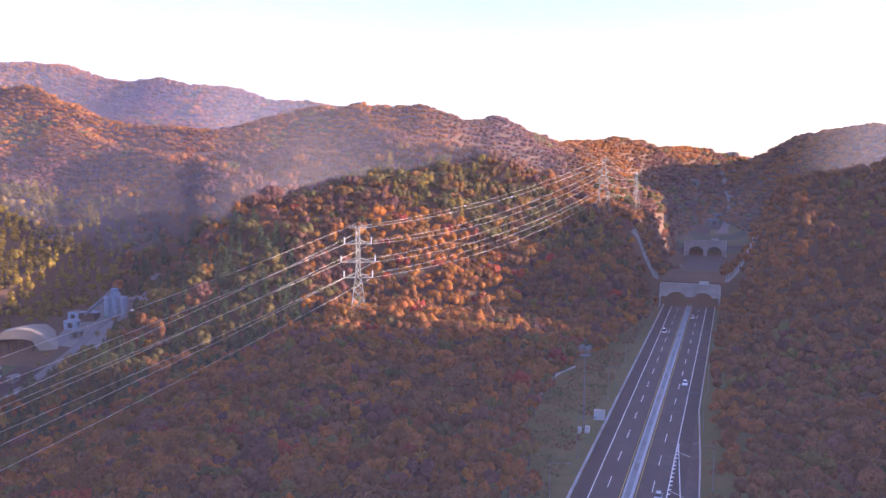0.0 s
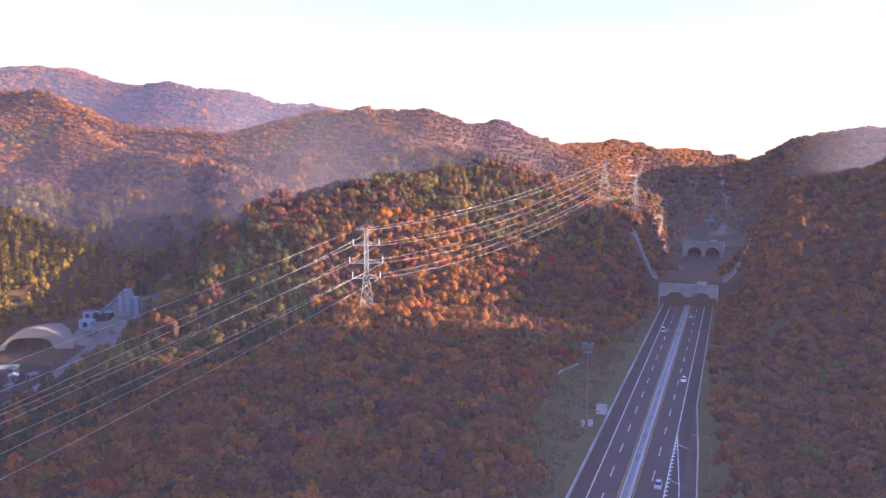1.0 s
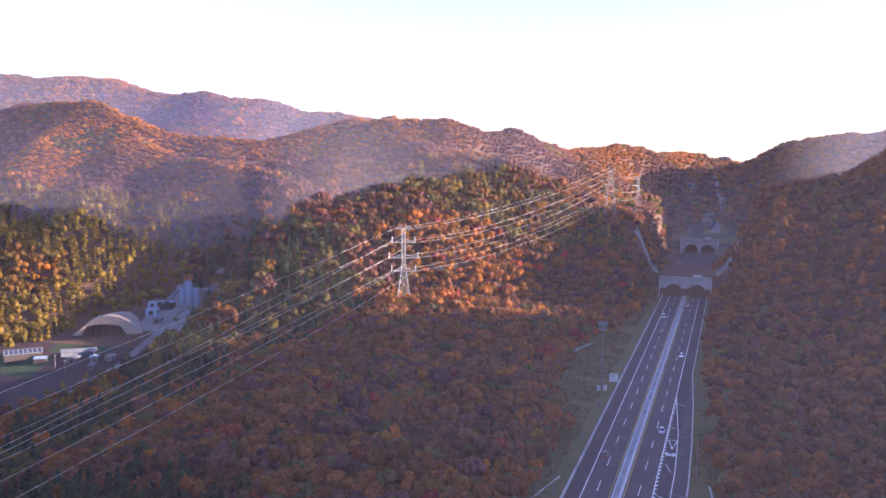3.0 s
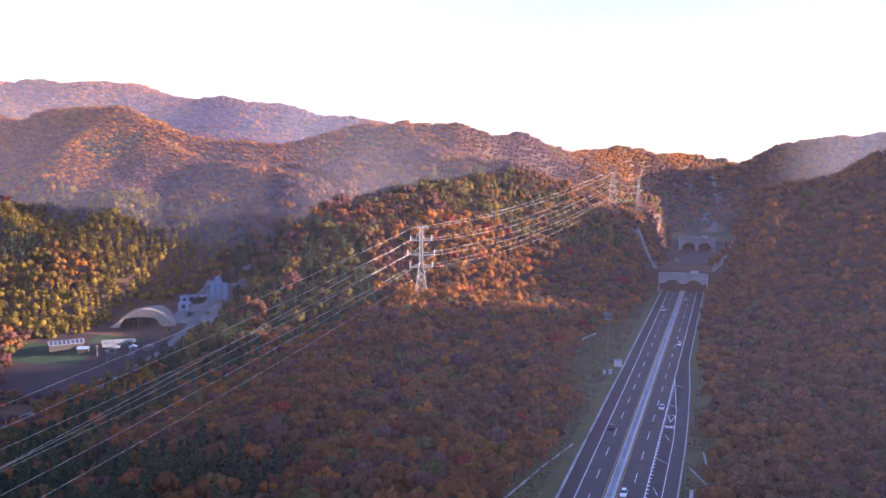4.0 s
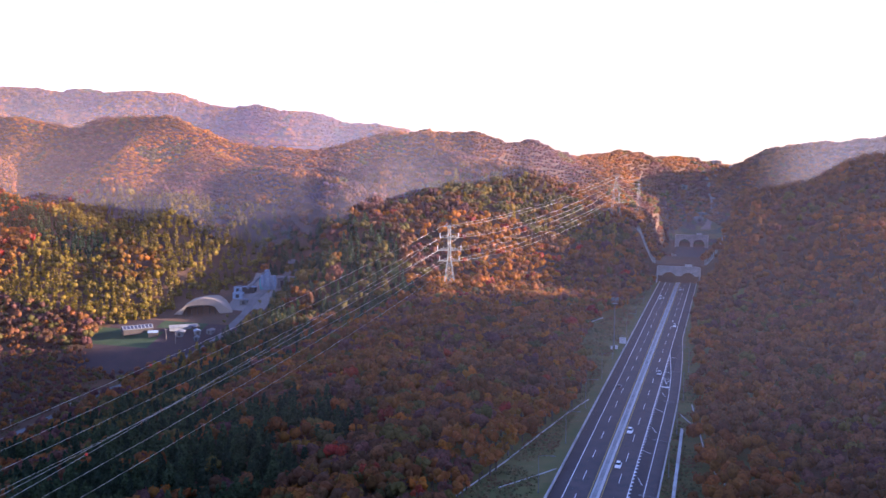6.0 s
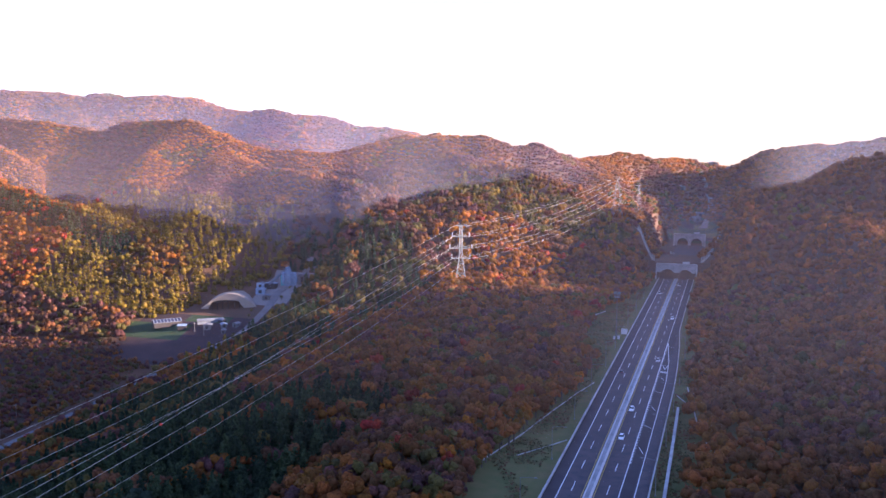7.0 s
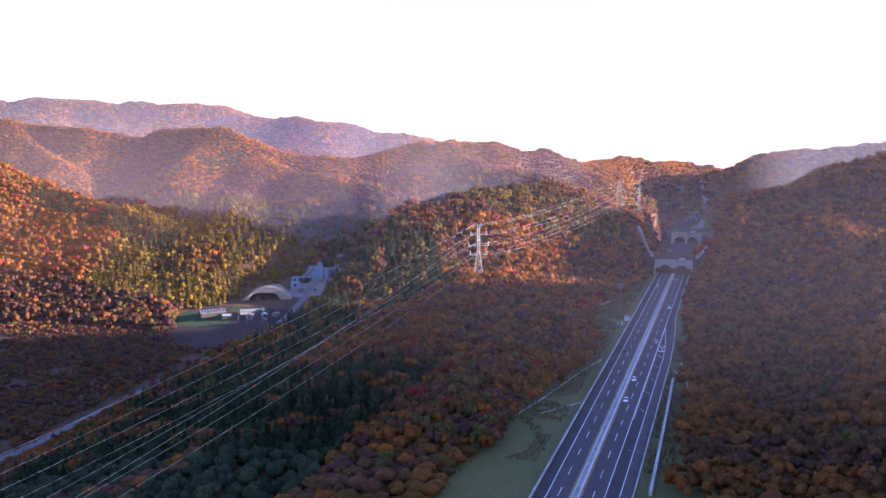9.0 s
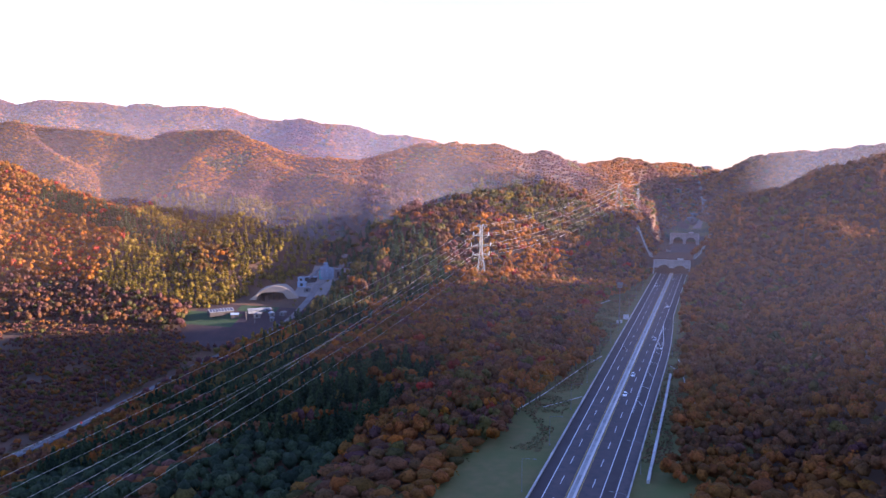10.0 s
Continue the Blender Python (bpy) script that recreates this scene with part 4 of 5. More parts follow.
# camera mast with its equipment basket
mz = float(terrain(np.array([-19.0]), np.array([276.0]))[0])
mast = empty("camera_mast", pose(-19.0, 276, mz))
bm = bmesh.new()
bar(bm, (0, 0, -0.5), (0, 0, 25), 0.26, 0.15, seg=10)
part("mast", bm, M_POST, mast)
bm = bmesh.new()
for k in range(6):
    a, a2 = k * 1.047, (k + 1) * 1.047
    for zz in (22.6, 23.6, 24.4):
        bar(bm, (1.7 * math.cos(a), 1.7 * math.sin(a), zz), (1.7 * math.cos(a2), 1.7 * math.sin(a2), zz), 0.06)
    bar(bm, (1.7 * math.cos(a), 1.7 * math.sin(a), 22.6), (1.7 * math.cos(a), 1.7 * math.sin(a), 24.4), 0.06)
bmesh.ops.create_cone(bm, cap_ends=True, segments=6, radius1=1.7, radius2=1.7, depth=0.12, matrix=Matrix.Translation((0, 0, 22.6)))
part("basket", bm, M_POST, mast)
for k in range(4):
    bm = bmesh.new()
    a = 0.6 + k * 1.571
    box(bm, -0.5, -0.35, -0.5, 0.5, 0.35, 0.7, 0.06, pose(1.5 * math.cos(a), 1.5 * math.sin(a), 24.9, 0, 0, math.degrees(a)))
    part("floodlight", bm, M_POST, mast, "grey boxed floodlight")
bm = bmesh.new()
bar(bm, (0, 0, 25), (0, 0, 27.6), 0.05)
part("aerial", bm, M_POST, mast)
tagged(mast, "tall grey mast with a ringed basket of floodlights", "mast")

# equipment cabinets by the shoulder
for x, y, w, h in ((-15.9, 287, 3.2, 2.8), (-17.4, 273, 1.2, 1.6), (-19.6, 272, 1.0, 1.4)):
    cz = float(terrain(np.array([x]), np.array([y]))[0])
    e = empty("equipment_cabinet", pose(x, y, cz))
    bm = bmesh.new()
    box(bm, -w / 2, -0.9, -0.4, w / 2, 0.9, h, 0.05)
    part("body", bm, M_PORC, e)
    bm = bmesh.new()
    box(bm, -w / 2 - 0.12, -1.0, h, w / 2 + 0.12, 1.0, h + 0.14, 0.03)
    part("lid", bm, M_STEEL, e)
    tagged(e, "pale grey roadside equipment cabinet on the verge", "cabinet", group="roadside cabinets")

# retaining beam on the eastern verge, and drains
for name, pts, w, h, label in (
        ("retaining_beam", [(21.0, 147, 0), (21.4, 121, 0), (21.8, 89, 0), (22.2, 50, 0), (22.6, 0, 0)], 1.0, 1.3, "long pale concrete beam on the grass verge"),
        ("drain", [(-41, 55, 0), (-37.4, 72, 0), (-31.9, 98, 0), (-26.8, 129, 0), (-22, 156, 0), (-17, 178, 0)], 0.5, 0.2, "narrow concrete drain along the grass verge"),
        ("drain", [(-28.5, 76, 0), (-20.2, 88.5, 0), (-15, 97, 0)], 0.4, 0.2, "narrow concrete drain across the verge"),
        ("drain", [(18.5, 170, 0), (27, 150, 0)], 0.4, 0.2, "narrow concrete drain across the verge"),
        ("drain", [(23, 183, 0), (29.1, 130, 0), (34.2, 103, 0), (39.9, 92, 0)], 0.5, 0.2, "narrow concrete drain at the foot of the wood"),
        ("drain", [(-38, 296, 0), (-40, 318, 0), (-39, 338, 0), (-35, 352, 0)], 0.8, 0.4, "curved pale concrete channel at the wood's edge")):
    bm = bmesh.new()
    gz = terrain(np.array([p[0] for p in pts], float), np.array([p[1] for p in pts], float))
    strip(bm, [(p[0], p[1], float(z)) for p, z in zip(pts, gz)], w, h + 0.6, h)
    tagged(obj(name, bm, M_CONCRETE), label, "drain" if name == "drain" else "wall", kind="structure")

# stepped rock-fall fences down both shoulders of the tunnel
FENCES = ([(-34, 521), (-30.5, 520), (-27, 518.5), (-23.5, 517), (-20.5, 515.5), (-17.5, 514)], [(18, 514), (21.5, 516), (25, 518), (28.5, 520), (32, 522)], [(-14, 652), (-11.5, 646), (-9, 640)])
for pts in FENCES:
    e = empty("rockfall_fence", pose(pts[0][0], pts[0][1], foot(*pts[0])))
    home = e.matrix_world.inverted()
    zs = terrain(np.array([p[0] for p in pts], float), np.array([p[1] for p in pts], float))
    for (a, az), (b_, bz) in zip(zip(pts, zs), zip(pts[1:], zs[1:])):
        bm = bmesh.new()
        strip(bm, [home @ Vector((a[0], a[1], float(az))), home @ Vector((b_[0], b_[1], float(bz)))], 0.8, 2.0, 1.2)
        part("foot_wall", bm, M_CONCRETE, e)
        bm = bmesh.new()
        for zz in (1.9, 2.9, 3.9):
            bar(bm, home @ Vector((a[0], a[1], float(az) + zz)), home @ Vector((b_[0], b_[1], float(bz) + zz)), 0.09)
        part("rail", bm, M_STEEL, e)
        for k in range(3):
            f = (k + 0.5) / 3
            bm = bmesh.new()
            x, y, z = home @ Vector((a[0] + (b_[0] - a[0]) * f, a[1] + (b_[1] - a[1]) * f, float(az + (bz - az) * f)))
            box(bm, x - 0.32, y - 0.2, z, x + 0.32, y + 0.2, z + 4.2, 0.04)
            part("slab", bm, M_CONCRETE, e)
    tagged(e, "stepped pale concrete fence down the slope beside the tunnel", "fence", group="fences beside the tunnels")

# second tunnel beyond the first, and the road between them
bm = bmesh.new()
box(bm, -12.5, 560, 0.4, 14.5, 745, 1.7)
tagged(obj("road", bm, M_ASPHALT), "short stretch of asphalt road between the two tunnels", "road", kind="structure")
portal("tunnel_portal", PORTAL2_Y, 30.0, 11.0, "distant concrete twin-arch tunnel portal", 40).location.z = 1.7

# signs over the portals
for y, z in ((PORTAL_Y - 0.9, 12.4), (PORTAL2_Y - 0.9, 14.2)):
    e = empty("overhead_sign", pose(7.2, y, z))
    bm = bmesh.new()
    box(bm, -2.6, -0.12, 0, 2.6, 0.12, 1.5, 0.03)
    part("board", bm, M_PORC, e, "white lit board")
    for s in (-1, 1):
        bm = bmesh.new()
        bar(bm, (s * 1.6, 0.15, -0.8), (s * 1.6, 0.15, 0.9), 0.07)
        part("bracket", bm, M_STEEL, e)
    tagged(e, "small white signboard above the tunnel mouth", "sign")


# ---- vehicles ----
M_GLASS = material("car_glass", (0.03, 0.035, 0.04), 0.15, spec=0.6)
M_TYRE = material("tyre", (0.02, 0.02, 0.02), 0.9)
M_CARW = material("white_car_paint", (0.75, 0.75, 0.74), 0.3, spec=0.5)
M_CARD = material("dark_car_paint", (0.04, 0.04, 0.05), 0.3, spec=0.5)
M_CARS = material("silver_car_paint", (0.42, 0.43, 0.45), 0.35, 0.4)
M_LAMP = material("lamp_glass", (0.6, 0.5, 0.45), 0.3)
M_TAIL = material("tail_lamp", (0.5, 0.03, 0.02), 0.3)


def car(x, y, turn, mat, label, van=False):
    e = empty("car", pose(x, y, 0, 0, 0, turn))
    L, W, H = (4.9, 1.9, 2.0) if van else (4.6, 1.82, 1.45)
    side = [(-L / 2, 0.32), (-L / 2, 0.78), (-L / 2 + 0.2, 0.95), (L / 2 - 1.1, 0.95), (L / 2 - 0.15, 0.78), (L / 2, 0.55), (L / 2, 0.32)]

    def slab(pts, half0, half1, zmid):
        bm = bmesh.new()
        rows = []
        for s in (-1, 1):
            rows.append([bm.verts.new((s * (half0 if z < zmid else half1), yy, z)) for yy, z in pts])
        n = len(pts)
        bm.faces.new(rows[0])
        bm.faces.new(rows[1][::-1])
        for k in range(n):
            bm.faces.new((rows[0][k], rows[0][(k + 1) % n], rows[1][(k + 1) % n], rows[1][k]))
        bmesh.ops.recalc_face_normals(bm, faces=bm.faces)
        return bm

    part("body", slab(side, W / 2, W / 2 - 0.06, 0.7), mat, e)
    back = -L / 2 + 0.25
    part("cabin", slab([(back, 0.94), (back + (0.1 if van else 0.5), H), (0.35 if not van else 0.9, H), (L / 2 - 1.2, 0.94)], W / 2 - 0.08, W / 2 - 0.28, 1.0), M_GLASS, e, "dark car windows")
    bm = bmesh.new()
    box(bm, -W / 2 + 0.3, back + (0.15 if van else 0.55), H - 0.01, W / 2 - 0.3, 0.3 if not van else 0.85, H + 0.05, 0.02)
    part("roof", bm, mat, e)
    for sx in (-1, 1):
        for sy in (-L / 2 + 0.85, L / 2 - 0.85):
            bm = bmesh.new()
            bmesh.ops.create_cone(bm, cap_ends=True, segments=12, radius1=0.33, radius2=0.33, depth=0.22, matrix=Matrix.Translation((sx * (W / 2 - 0.1), sy, 0.335)) @ pose(0, 0, 0, 0, 90))
            part("wheel", bm, M_TYRE, e)
        for yy, m_, nm in ((L / 2 - 0.02, M_LAMP, "headlight"), (-L / 2 + 0.02, M_TAIL, "tail_light")):
            bm = bmesh.new()
            box(bm, sx * (W / 2 - 0.45) - 0.2, yy - 0.05, 0.6, sx * (W / 2 - 0.45) + 0.2, yy + 0.05, 0.75, 0.01)
            part(nm, bm, m_, e)
    return tagged(e, label, "car", group="cars on the motorway")


car(3.5, 140, 180, M_CARW, "white saloon car driving on the motorway")
car(3.6, 104, 180, M_CARW, "white saloon car driving on the motorway")
car(7.2, 226, 180, M_CARS, "silver hatchback driving on the motorway")
car(7.2, 337, 180, M_CARW, "white hatchback driving on the motorway")
car(3.5, 470, 180, M_CARS, "silver saloon car leaving the tunnel")
car(-7.2, 198, 0, M_CARD, "dark saloon car driving towards the tunnel")
car(-7.2, 430, 0, M_CARW, "white van driving towards the tunnel", True)


# ---- the western valley: lane, farm, covered store and mixing plant ----
M_ROOF = material("pale_sheet_roof", (0.145, 0.155, 0.175), 0.65, second=(0.10, 0.11, 0.13), scale=0.4)
M_SOLAR = material("solar_panel", (0.03, 0.035, 0.06), 0.2, spec=0.6)
M_TAN = material("tan_tarpaulin", (0.27, 0.22, 0.17), 0.8, second=(0.22, 0.175, 0.14), scale=0.15, third=(0.27, 0.22, 0.18), third_scale=0.08, bump=0.4, bump_scale=0.7)
M_BLUE = material("blue_grey_sheet", (0.20, 0.27, 0.36), 0.55, second=(0.15, 0.2, 0.28), scale=0.4)
# near-black for painted shade inside open buildings; also doors and windows
M_DARK = material("dark_fill", (0.035, 0.03, 0.03), 0.9)
M_WALL = material("pale_render_wall", (0.13, 0.128, 0.13), 0.85, second=(0.09, 0.09, 0.092), scale=0.3)
M_WOOD = material("weathered_pole", (0.22, 0.19, 0.17), 0.9, second=(0.15, 0.13, 0.12), scale=1.0)
M_TEAL = material("teal_sheet", (0.10, 0.34, 0.36), 0.55, second=(0.08, 0.27, 0.3), scale=0.4)


def gz(x, y):
    return float(terrain(np.array([float(x)]), np.array([float(y)]))[0])


LANE = [(float(lane_x(y)), y) for y in (60, 90, 115, 136, 155, 180, 205, 225, 250, 280, 305, 330, 355, 380, 405, 425)]
dense = []
for (ax, ay), (bx, by) in zip(LANE, LANE[1:]):
    for k in range(4):
        dense.append((ax + (bx - ax) * k / 4, ay + (by - ay) * k / 4))
bm = bmesh.new()
M_LANE = material("pale_lane", (0.15, 0.14, 0.14), 0.9, second=(0.115, 0.108, 0.108), scale=0.2, bump=0.2)
strip(bm, [(x, y, gz(x, y)) for x, y in dense], 5.5, 1.2, 0.35)
tagged(obj("lane", bm, M_LANE), "pale narrow lane winding along the valley floor", "road", kind="structure")
bm = bmesh.new()
strip(bm, [(x + 3.1, y, gz(x, y)) for x, y in dense[:32]], 0.25, 1.3, 0.95)
tagged(obj("guard_rail", bm, M_ROOF), "low pale guard rail beside the lane", "rail", kind="structure")


def house(name, x, y, turn, w, d, h, rise, wall, roof, label, category="building", door=True, panels=0, windows=2):
    e = empty(name, pose(x, y, gz(x, y), 0, 0, turn))
    bm = bmesh.new()
    pts = [(-w / 2, -1.0), (-w / 2, h), (0, h + rise), (w / 2, h), (w / 2, -1.0)]
    rows = [[bm.verts.new((px, yy, pz)) for px, pz in pts] for yy in (-d / 2, d / 2)]
    bm.faces.new(rows[0])
    bm.faces.new(rows[1][::-1])
    for k in (0, 3):
        bm.faces.new((rows[0][k], rows[1][k], rows[1][k + 1], rows[0][k + 1]))
    bmesh.ops.recalc_face_normals(bm, faces=bm.faces)
    part("wall", bm, wall, e)
    for s in (-1, 1):
        bm = bmesh.new()
        o = 0.4
        sl = rise / (w / 2)
        q = [(s * -0.0, h + rise + 0.05), (s * (w / 2 + o), h - sl * o + 0.05)]
        vv = [bm.verts.new((px, yy, pz + t)) for t in (0, 0.14) for px, pz in q for yy in (-d / 2 - o, d / 2 + o)]
        for f in ((0, 1, 3, 2), (4, 6, 7, 5), (0, 4, 5, 1), (2, 3, 7, 6), (0, 2, 6, 4), (1, 5, 7, 3)):
            bm.faces.new([vv[k] for k in f])
        bmesh.ops.recalc_face_normals(bm, faces=bm.faces)
        r = part("roof", bm, roof, e)
        for k in range(panels if s > 0 else 0):
            bm = bmesh.new()
            y0 = -d / 2 + (k + 0.12) * d / panels
            y1 = -d / 2 + (k + 0.88) * d / panels
            vv = [bm.verts.new((px, yy, h + rise - sl * px + 0.24)) for px in (0.4, w / 2) for yy in (y0, y1)]
            bm.faces.new((vv[0], vv[2], vv[3], vv[1]))
            part("solar_panel", bm, M_SOLAR, r)
    if door:
        bm = bmesh.new()
        box(bm, -w * 0.18, -d / 2 - 0.05, -0.2, w * 0.18, -d / 2 + 0.02, h * 0.75)
        part("door", bm, M_DARK, e)
    for k in range(windows):
        bm = bmesh.new()
        yy = -d / 2 + (k + 0.5) * d / windows
        box(bm, w / 2 - 0.02, yy - 0.6, h * 0.35, w / 2 + 0.05, yy + 0.6, h * 0.75)
        part("window", bm, M_DARK, e)
    return tagged(e, label, category)


# the barn's solid walls are dark to paint the shade of open sides
house("barn", -345, 328, -44, 9, 19, 2.7, 1.7, M_DARK, M_ROOF, "long low barn, dark walls for its shaded open sides, dark panels on its pale roof", "barn", panels=8, windows=0)
house("shed", -330, 325, -62, 5, 6, 2.4, 0.8, M_DARK, M_BLUE, "small dark farm shed beside the barn", "shed")
house("greenhouse", -314, 336, -55, 4, 18, 1.6, 1.2, M_ROOF, M_ROOF, "long low white plastic greenhouse by the field", "greenhouse", door=False, windows=0)
for k, (x, y, w, d, h, t, wl, rf) in enumerate(((-311, 328, 5, 6, 2.3, 15, M_WALL, M_ROOF), (-300, 331, 4, 5, 2.0, 40, M_WALL, M_BLUE), (-291, 333, 4, 4, 2.2, -10, M_WALL, M_ROOF), (-305, 337, 3, 5, 2.0, 70, M_DARK, M_ROOF), (-296, 324, 3, 4, 1.8, 20, M_WALL, M_ROOF))):
    house("hut", x, y, t, w, d, h, 0.7, wl, rf, "small pale-roofed hut in the cluttered farmyard", "hut", windows=1)

# tarpaulin-covered aggregate store: a wide arched tent, open at the front
dx, dy = -313, 366
store = empty("covered_store", pose(dx, dy, gz(dx, dy - 8) - 0.3, 0, 0, 16) @ Matrix.Diagonal((1.14, 1.14, 1.14, 1)))
bm = bmesh.new()
prof = [(-19.5, 0), (-15, 3.2), (-12, 6.0), (-7, 8.6), (-1, 10.0), (5, 9.6), (9, 7.6), (13, 4.4), (19, 0)]
rows = []
for j, (yy, sc) in enumerate(((-8, 1.0), (-2, 1.04), (6, 1.0), (12, 0.8), (17, 0.35))):
    rows.append([bm.verts.new((px * sc + 0.5 * math.sin(j * 2.1 + k), yy + 0.4 * math.sin(k * 1.7), pz * sc + 0.25 * math.sin(k * 2.3 + j))) for k, (px, pz) in enumerate(prof)])
for a, b in zip(rows, rows[1:]):
    for k in range(len(prof) - 1):
        bm.faces.new((a[k], a[k + 1], b[k + 1], b[k]))
ext = bmesh.ops.extrude_face_region(bm, geom=bm.faces[:])
bmesh.ops.translate(bm, vec=(0, 0, -0.18), verts=[v for v in ext["geom"] if isinstance(v, bmesh.types.BMVert)])
bmesh.ops.recalc_face_normals(bm, faces=bm.faces)
part("tarpaulin", bm, M_TAN, store, smooth=True)
# front: tan cloth round a low wide opening
bm = bmesh.new()
opening = [(-14.5, 0), (-13.5, 2.2), (-12.0, 4.4), (-8, 5.6), (-2, 6.0), (3, 5.8), (6, 5.0), (7.5, 2.6), (9.5, 0)]
va = [bm.verts.new((px + 0.3, -8.1, pz)) for px, pz in prof]
vb = [bm.verts.new((px, -8.0 + 0.15 * math.sin(k), pz)) for k, (px, pz) in enumerate(opening)]
vc = [bm.verts.new((px, -6.8, pz)) for px, pz in opening]
for k in range(len(prof) - 1):
    bm.faces.new((va[k], va[k + 1], vb[k + 1], vb[k]))
    bm.faces.new((vb[k], vb[k + 1], vc[k + 1], vc[k]))
bmesh.ops.recalc_face_normals(bm, faces=bm.faces)
part("front_cloth", bm, M_TAN, store)
# posts coloured near-black to sink into the opening's shade
for px, pz in ((-12, 4.0), (-8.5, 5.4), (-5, 5.7), (-1.5, 5.9), (2.5, 5.7), (6.0, 4.6)):
    bm = bmesh.new()
    bar(bm, (px, -7.4, -0.5), (px, -7.4, pz), 0.2, seg=6)
    part("post", bm, M_DARK, store)
# dark panel added inside the store, painting the shade of its opening
bm = bmesh.new()
vs = [bm.verts.new(p) for p in ((-14, 2, -0.3), (9, 2, -0.3), (8, 2, 5.5), (-13, 2, 5.5))]
bm.faces.new(vs)
ext = bmesh.ops.extrude_face_region(bm, geom=bm.faces[:])
bmesh.ops.translate(bm, vec=(0, 0.4, 0), verts=[v for v in ext["geom"] if isinstance(v, bmesh.types.BMVert)])
part("back_curtain", bm, M_DARK, store, "dark panel painted as the shade inside the store")
tagged(store, "large tan tarpaulin store with a dark open front", "storage tent")

# mixing plant: tower, silos, conveyor, sheds
px0, py0 = -281, 392
pz0 = gz(px0, py0)
plant = empty("mixing_plant", pose(px0, py0, pz0 + 0.4, 0, 0, 10) @ Matrix.Diagonal((0.9, 0.9, 0.9, 1)))
for k, (x, y, w, d, h, m) in enumerate(((0, 0, 5, 5, 13, M_BLUE), (4.6, 0.5, 4, 5, 10.5, M_BLUE), (-4.4, 1.5, 3.6, 4, 8.5, M_TEAL), (0.3, 0, 3.4, 3.4, 15.2, M_BLUE))):
    bm = bmesh.new()
    box(bm, x - w / 2, y - d / 2, -1 if k < 3 else 13.2, x + w / 2, y + d / 2, h, 0.08)
    for j in range(3):
        if k < 3:
            box(bm, x - w / 2 - 0.1, y - d / 2 - 0.1, 2.5 + j * 3, x + w / 2 + 0.1, y + d / 2 + 0.1, 2.75 + j * 3)
    part("tower_block", bm, m, plant)
for x in (2.6, -2.4, 7.8):
    bm = bmesh.new()
    bar(bm, (x, -4.2, 3.2), (x, -4.2, 10.5), 1.4, seg=14)
    bar(bm, (x, -4.2, 1.2), (x, -4.2, 3.2), 0.35, 1.4, seg=14)
    bar(bm, (x, -4.2, 10.5), (x, -4.2, 11.4), 1.4, 0.3, seg=14)
    for a in range(4):
        bar(bm, (x + 1.1 * math.cos(a * 1.571 + 0.78), -4.2 + 1.1 * math.sin(a * 1.571 + 0.78), -1), (x + 1.1 * math.cos(a * 1.571 + 0.78), -4.2 + 1.1 * math.sin(a * 1.571 + 0.78), 3.6), 0.1)
    part("silo", bm, M_BLUE, plant)
bm = bmesh.new()
bar(bm, (-13.5, -9, 1.2), (-0.5, -1.5, 13.8), 1.0, seg=4)
part("conveyor", bm, M_ROOF, plant, "pale enclosed sloping conveyor")
for f in (0.3, 0.6):
    bm = bmesh.new()
    x, y, z = -13.5 + 13 * f, -9 + 7.5 * f, 1.2 + 12.6 * f
    bar(bm, (x - 0.8, y, -1), (x, y, z - 0.6), 0.12)
    bar(bm, (x + 0.8, y, -1), (x, y, z - 0.6), 0.12)
    part("conveyor_leg", bm, M_STEEL, plant)
bm = bmesh.new()
bar(bm, (1, 1, 15), (1, 1, 18.5), 0.12)
bar(bm, (-0.6, 0.5, 15), (-0.6, 0.5, 17.5), 0.1)
part("vent_pipe", bm, M_STEEL, plant)
tagged(plant, "blue-grey concrete mixing plant with silos and a sloping conveyor", "mixing plant")
# the blue-roofed shelter likewise has dark walls painting open-side shade
for x, y, w, d, h, t, wl, rf, lab in ((-271, 398, 6, 7, 6.5, 10, M_WALL, M_ROOF, "pale rendered plant building behind the silos"), (-292, 386, 9, 5, 3.4, 10, M_DARK, M_BLUE, "blue-roofed shelter, dark walls for its shaded open sides"), (-297, 379, 7, 4, 3.2, 12, M_BLUE, M_BLUE, "low blue-grey plant shed in the gravel yard"), (-289, 373, 5, 6, 2.4, 20, M_WALL, M_ROOF, "small shed with a bright sheet roof"), (-300, 385, 6, 4, 3.6, 5, M_BLUE, M_ROOF, "low blue-grey plant shed in the gravel yard"), (-266, 412, 5, 5, 2.6, 0, M_WALL, M_ROOF, "small pale hut at the end of the yard")):
    house("shed", x, y, t, w, d, h, 0.6, wl, rf, lab, "shed", windows=1)

# yellow roadside trees and the tall lone tree by the plant
for x, y, kd, sz in ((-300, 418, 5, 2.0), (-290, 422, 5, 2.2), (-282, 426, 5, 1.8), (-296, 428, 6, 2.6), (-272, 430, 5, 2.4), (-301, 150, 5, 1.5), (-314, 168, 5, 1.4), (-305, 196, 5, 1.2), (-288, 345, 6, 1.6), (-290, 353, 6, 1.8), (-275, 362, 4, 1.6), (-276, 372, 6, 1.7), (-275, 340, 6, 1.5), (-275, 384, 6, 1.5), (-268, 392, 4, 1.6)):
    tree(x, y, kd, sz, 40 * kd, "standing by the valley lane" if y < 400 else "standing beyond the mixing plant", "valley trees", int(abs(x)) % 3)
tree(-300, 424, 6, 3.2, 10, "tall and thin behind the mixing plant", "valley trees", 1)

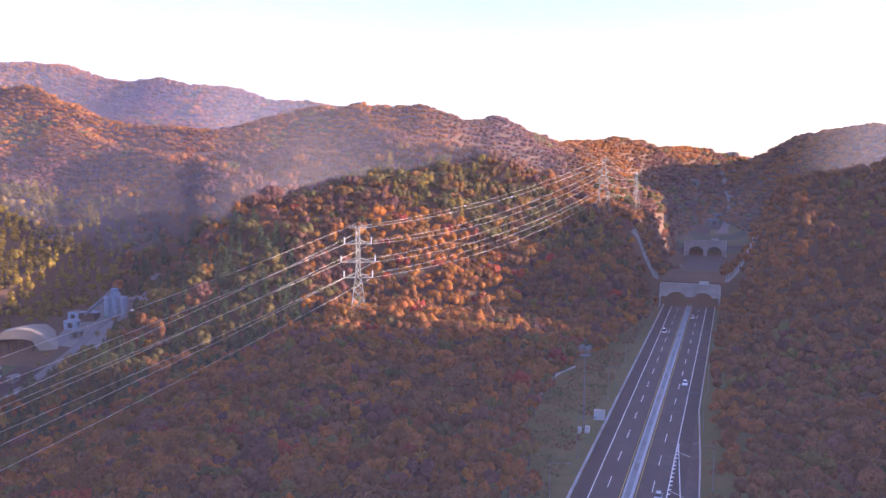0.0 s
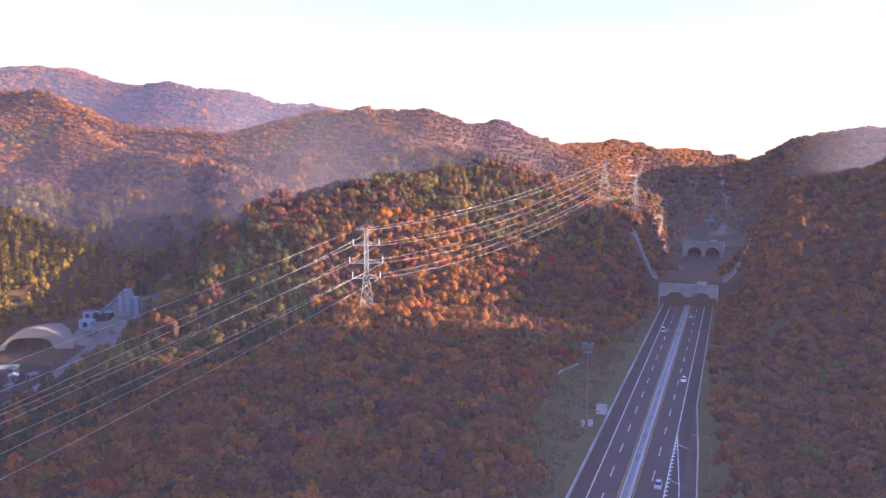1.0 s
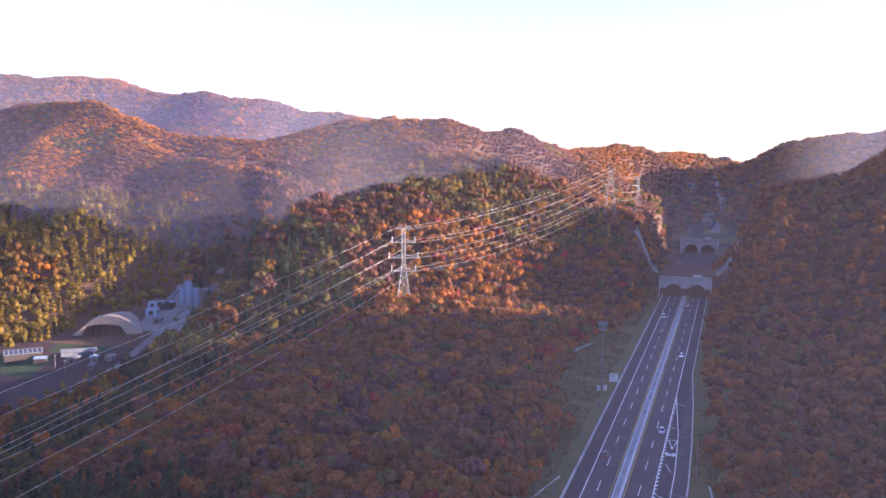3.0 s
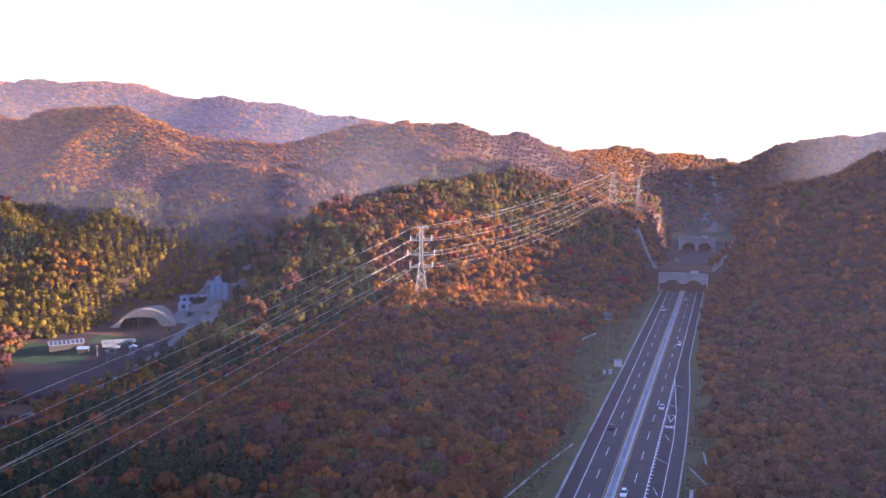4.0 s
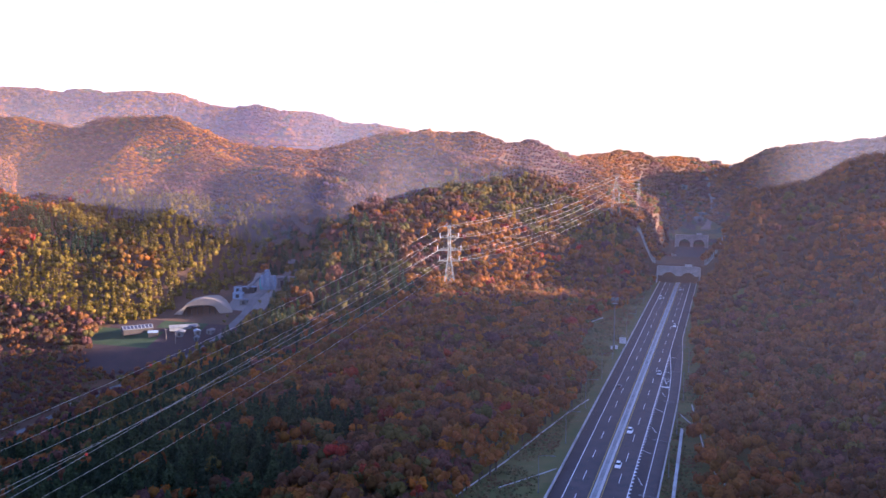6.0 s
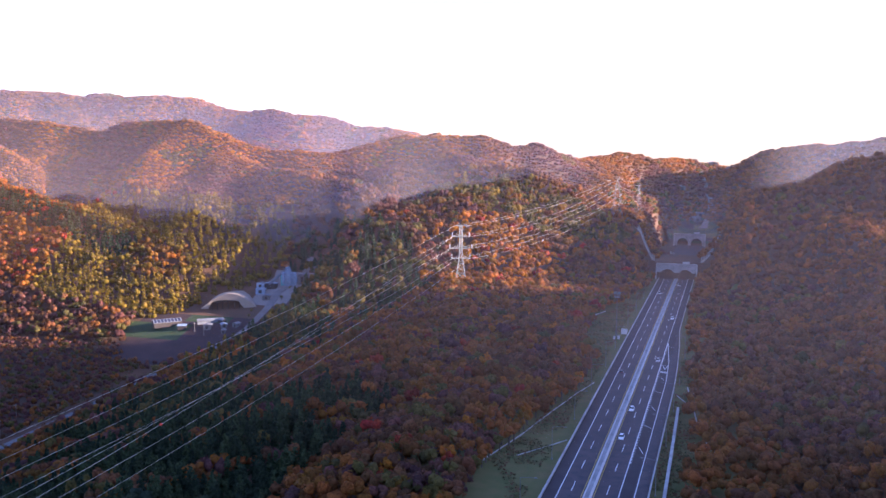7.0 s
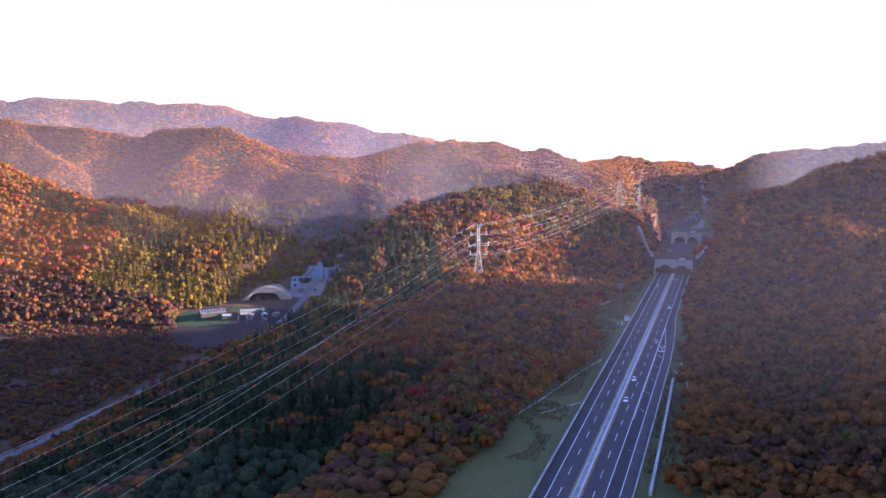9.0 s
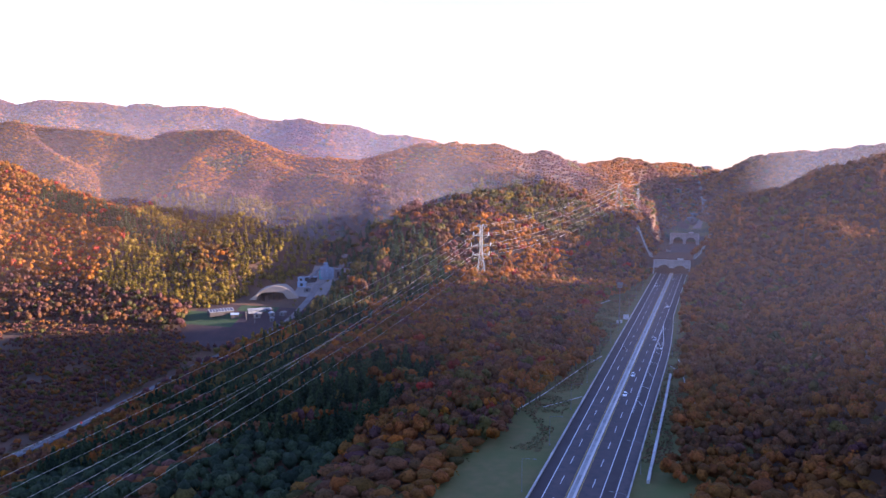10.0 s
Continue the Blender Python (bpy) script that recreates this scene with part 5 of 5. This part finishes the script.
for x, y, h in ((-302, 212, 8.5), (-330, 215, 7.5), (-334, 172, 8.5), (-318, 186, 6.0), (-322, 148, 8), (-308, 318, 7), (-318, 322, 7)):
    e = empty("utility_pole", pose(x, y, gz(x, y), 0, 0, 30))
    bm = bmesh.new()
    bar(bm, (0, 0, -0.8), (0, 0, h), 0.17, 0.11, seg=8)
    part("pole", bm, M_WOOD, e)
    bm = bmesh.new()
    box(bm, -0.9, -0.06, h - 0.8, 0.9, 0.06, h - 0.65)
    part("crossarm", bm, M_STEEL, e)
    tagged(e, "grey utility pole beside the valley lane", "pole", group="utility poles")

# ---- the far interchange beyond the tunnels ----
def far_road(pts, w, label):
    bm = bmesh.new()
    dense = []
    for (ax, ay), (bx, by) in zip(pts, pts[1:]):
        for k in range(6):
            dense.append((ax + (bx - ax) * k / 6, ay + (by - ay) * k / 6))
    strip(bm, [(x, y, gz(x, y)) for x, y in dense], w, 2.5, 0.9)
    return tagged(obj("road", bm, M_GRAVEL), label, "road", kind="structure")


far_road([(10, 840), (16, 863), (19, 901), (17, 939), (10, 973), (-4, 999), (-23, 1014), (-45, 1023)], 10, "broad pale ramp curving through the far interchange")
far_road([(8, 842), (19, 867), (30, 897)], 7, "pale slip road climbing out of the far valley")
far_road([(-45, 1030), (-16, 1050), (11, 1065), (49, 1076)], 8, "pale road crossing the far valley floor")
far_road([(-46, 1082), (-13, 1105), (32, 1124)], 5, "pale farm track across the far fields")
far_road([(12, 1023), (27, 1003), (38, 970)], 9, "pale slip road joining the far interchange")
for x, y in [(-19, 913), (4, 899), (1, 882), (15, 1034), (38, 1004), (-6, 1043)]:
    house("warehouse", x, y, 15, 9, 14, 4, 1.0, M_WALL, M_ROOF, "distant long pale-roofed warehouse in the far valley", "warehouse", windows=0)




# ---- translucent sheets added to imitate haze and lens veil; sun and sky light them ----
def haze_material(west_amount, east_amount, tone, z0, z1, z2, z3, west, east):
    """Translucent sheet that imitates haze: opacity fades at the ground and aloft, and changes from west to east."""
    m = bpy.data.materials.new("haze_sheet")
    m.use_nodes = True
    n, l = m.node_tree.nodes, m.node_tree.links
    n.remove(n["Principled BSDF"])
    tc = n.new("ShaderNodeTexCoord")
    sep = n.new("ShaderNodeSeparateXYZ")
    l.new(tc.outputs["Object"], sep.inputs[0])

    def ramp(axis_name, a, b, lo, hi):
        r = n.new("ShaderNodeMapRange")
        r.interpolation_type = "SMOOTHSTEP"
        for k, v in enumerate((a, b, lo, hi)):
            r.inputs[k + 1].default_value = v
        l.new(sep.outputs[axis_name], r.inputs[0])
        return r.outputs[0]

    def times(a, b):
        mu = n.new("ShaderNodeMath")
        mu.operation = "MULTIPLY"
        l.new(a, mu.inputs[0])
        l.new(b, mu.inputs[1])
        return mu.outputs[0]

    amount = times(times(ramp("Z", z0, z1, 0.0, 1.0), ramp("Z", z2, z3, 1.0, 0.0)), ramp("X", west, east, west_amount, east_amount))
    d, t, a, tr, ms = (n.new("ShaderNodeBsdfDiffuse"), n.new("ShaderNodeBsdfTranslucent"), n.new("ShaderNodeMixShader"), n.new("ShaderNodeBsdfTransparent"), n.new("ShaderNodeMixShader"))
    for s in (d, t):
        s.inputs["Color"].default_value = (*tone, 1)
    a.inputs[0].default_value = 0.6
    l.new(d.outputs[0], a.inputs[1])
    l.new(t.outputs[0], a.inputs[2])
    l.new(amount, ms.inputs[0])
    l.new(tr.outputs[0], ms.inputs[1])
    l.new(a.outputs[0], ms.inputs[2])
    l.new(ms.outputs[0], n["Material Output"].inputs["Surface"])
    return m


HAZE_SHEETS = (
    # near sheet: imitates lens flare, warming and lifting the foreground's dark tones
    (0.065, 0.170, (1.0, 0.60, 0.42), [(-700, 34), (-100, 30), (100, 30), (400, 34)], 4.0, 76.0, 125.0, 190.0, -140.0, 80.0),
    # the others pale or blue the ridges behind them, as distance haze
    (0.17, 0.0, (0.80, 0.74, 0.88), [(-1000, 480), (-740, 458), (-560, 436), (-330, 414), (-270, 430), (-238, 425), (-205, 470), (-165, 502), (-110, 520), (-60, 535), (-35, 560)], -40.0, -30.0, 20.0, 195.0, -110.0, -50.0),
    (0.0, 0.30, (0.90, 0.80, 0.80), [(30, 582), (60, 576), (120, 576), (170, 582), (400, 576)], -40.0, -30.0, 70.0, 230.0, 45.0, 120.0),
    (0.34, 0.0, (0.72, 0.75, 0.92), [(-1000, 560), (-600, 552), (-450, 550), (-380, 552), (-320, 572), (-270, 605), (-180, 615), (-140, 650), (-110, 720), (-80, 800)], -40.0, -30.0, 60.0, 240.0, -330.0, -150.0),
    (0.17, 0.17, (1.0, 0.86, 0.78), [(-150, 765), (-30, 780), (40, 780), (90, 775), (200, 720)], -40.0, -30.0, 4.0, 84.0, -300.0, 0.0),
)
for west_amount, east_amount, tone, line, *fade in HAZE_SHEETS:
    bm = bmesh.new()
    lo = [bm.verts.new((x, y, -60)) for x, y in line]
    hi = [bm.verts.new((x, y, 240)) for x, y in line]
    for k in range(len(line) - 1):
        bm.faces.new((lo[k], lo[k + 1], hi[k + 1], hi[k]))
    tagged(obj("haze", bm, haze_material(west_amount, east_amount, tone, *fade), smooth=True), "translucent sheet added to imitate haze over the valley", "haze", kind="structure")
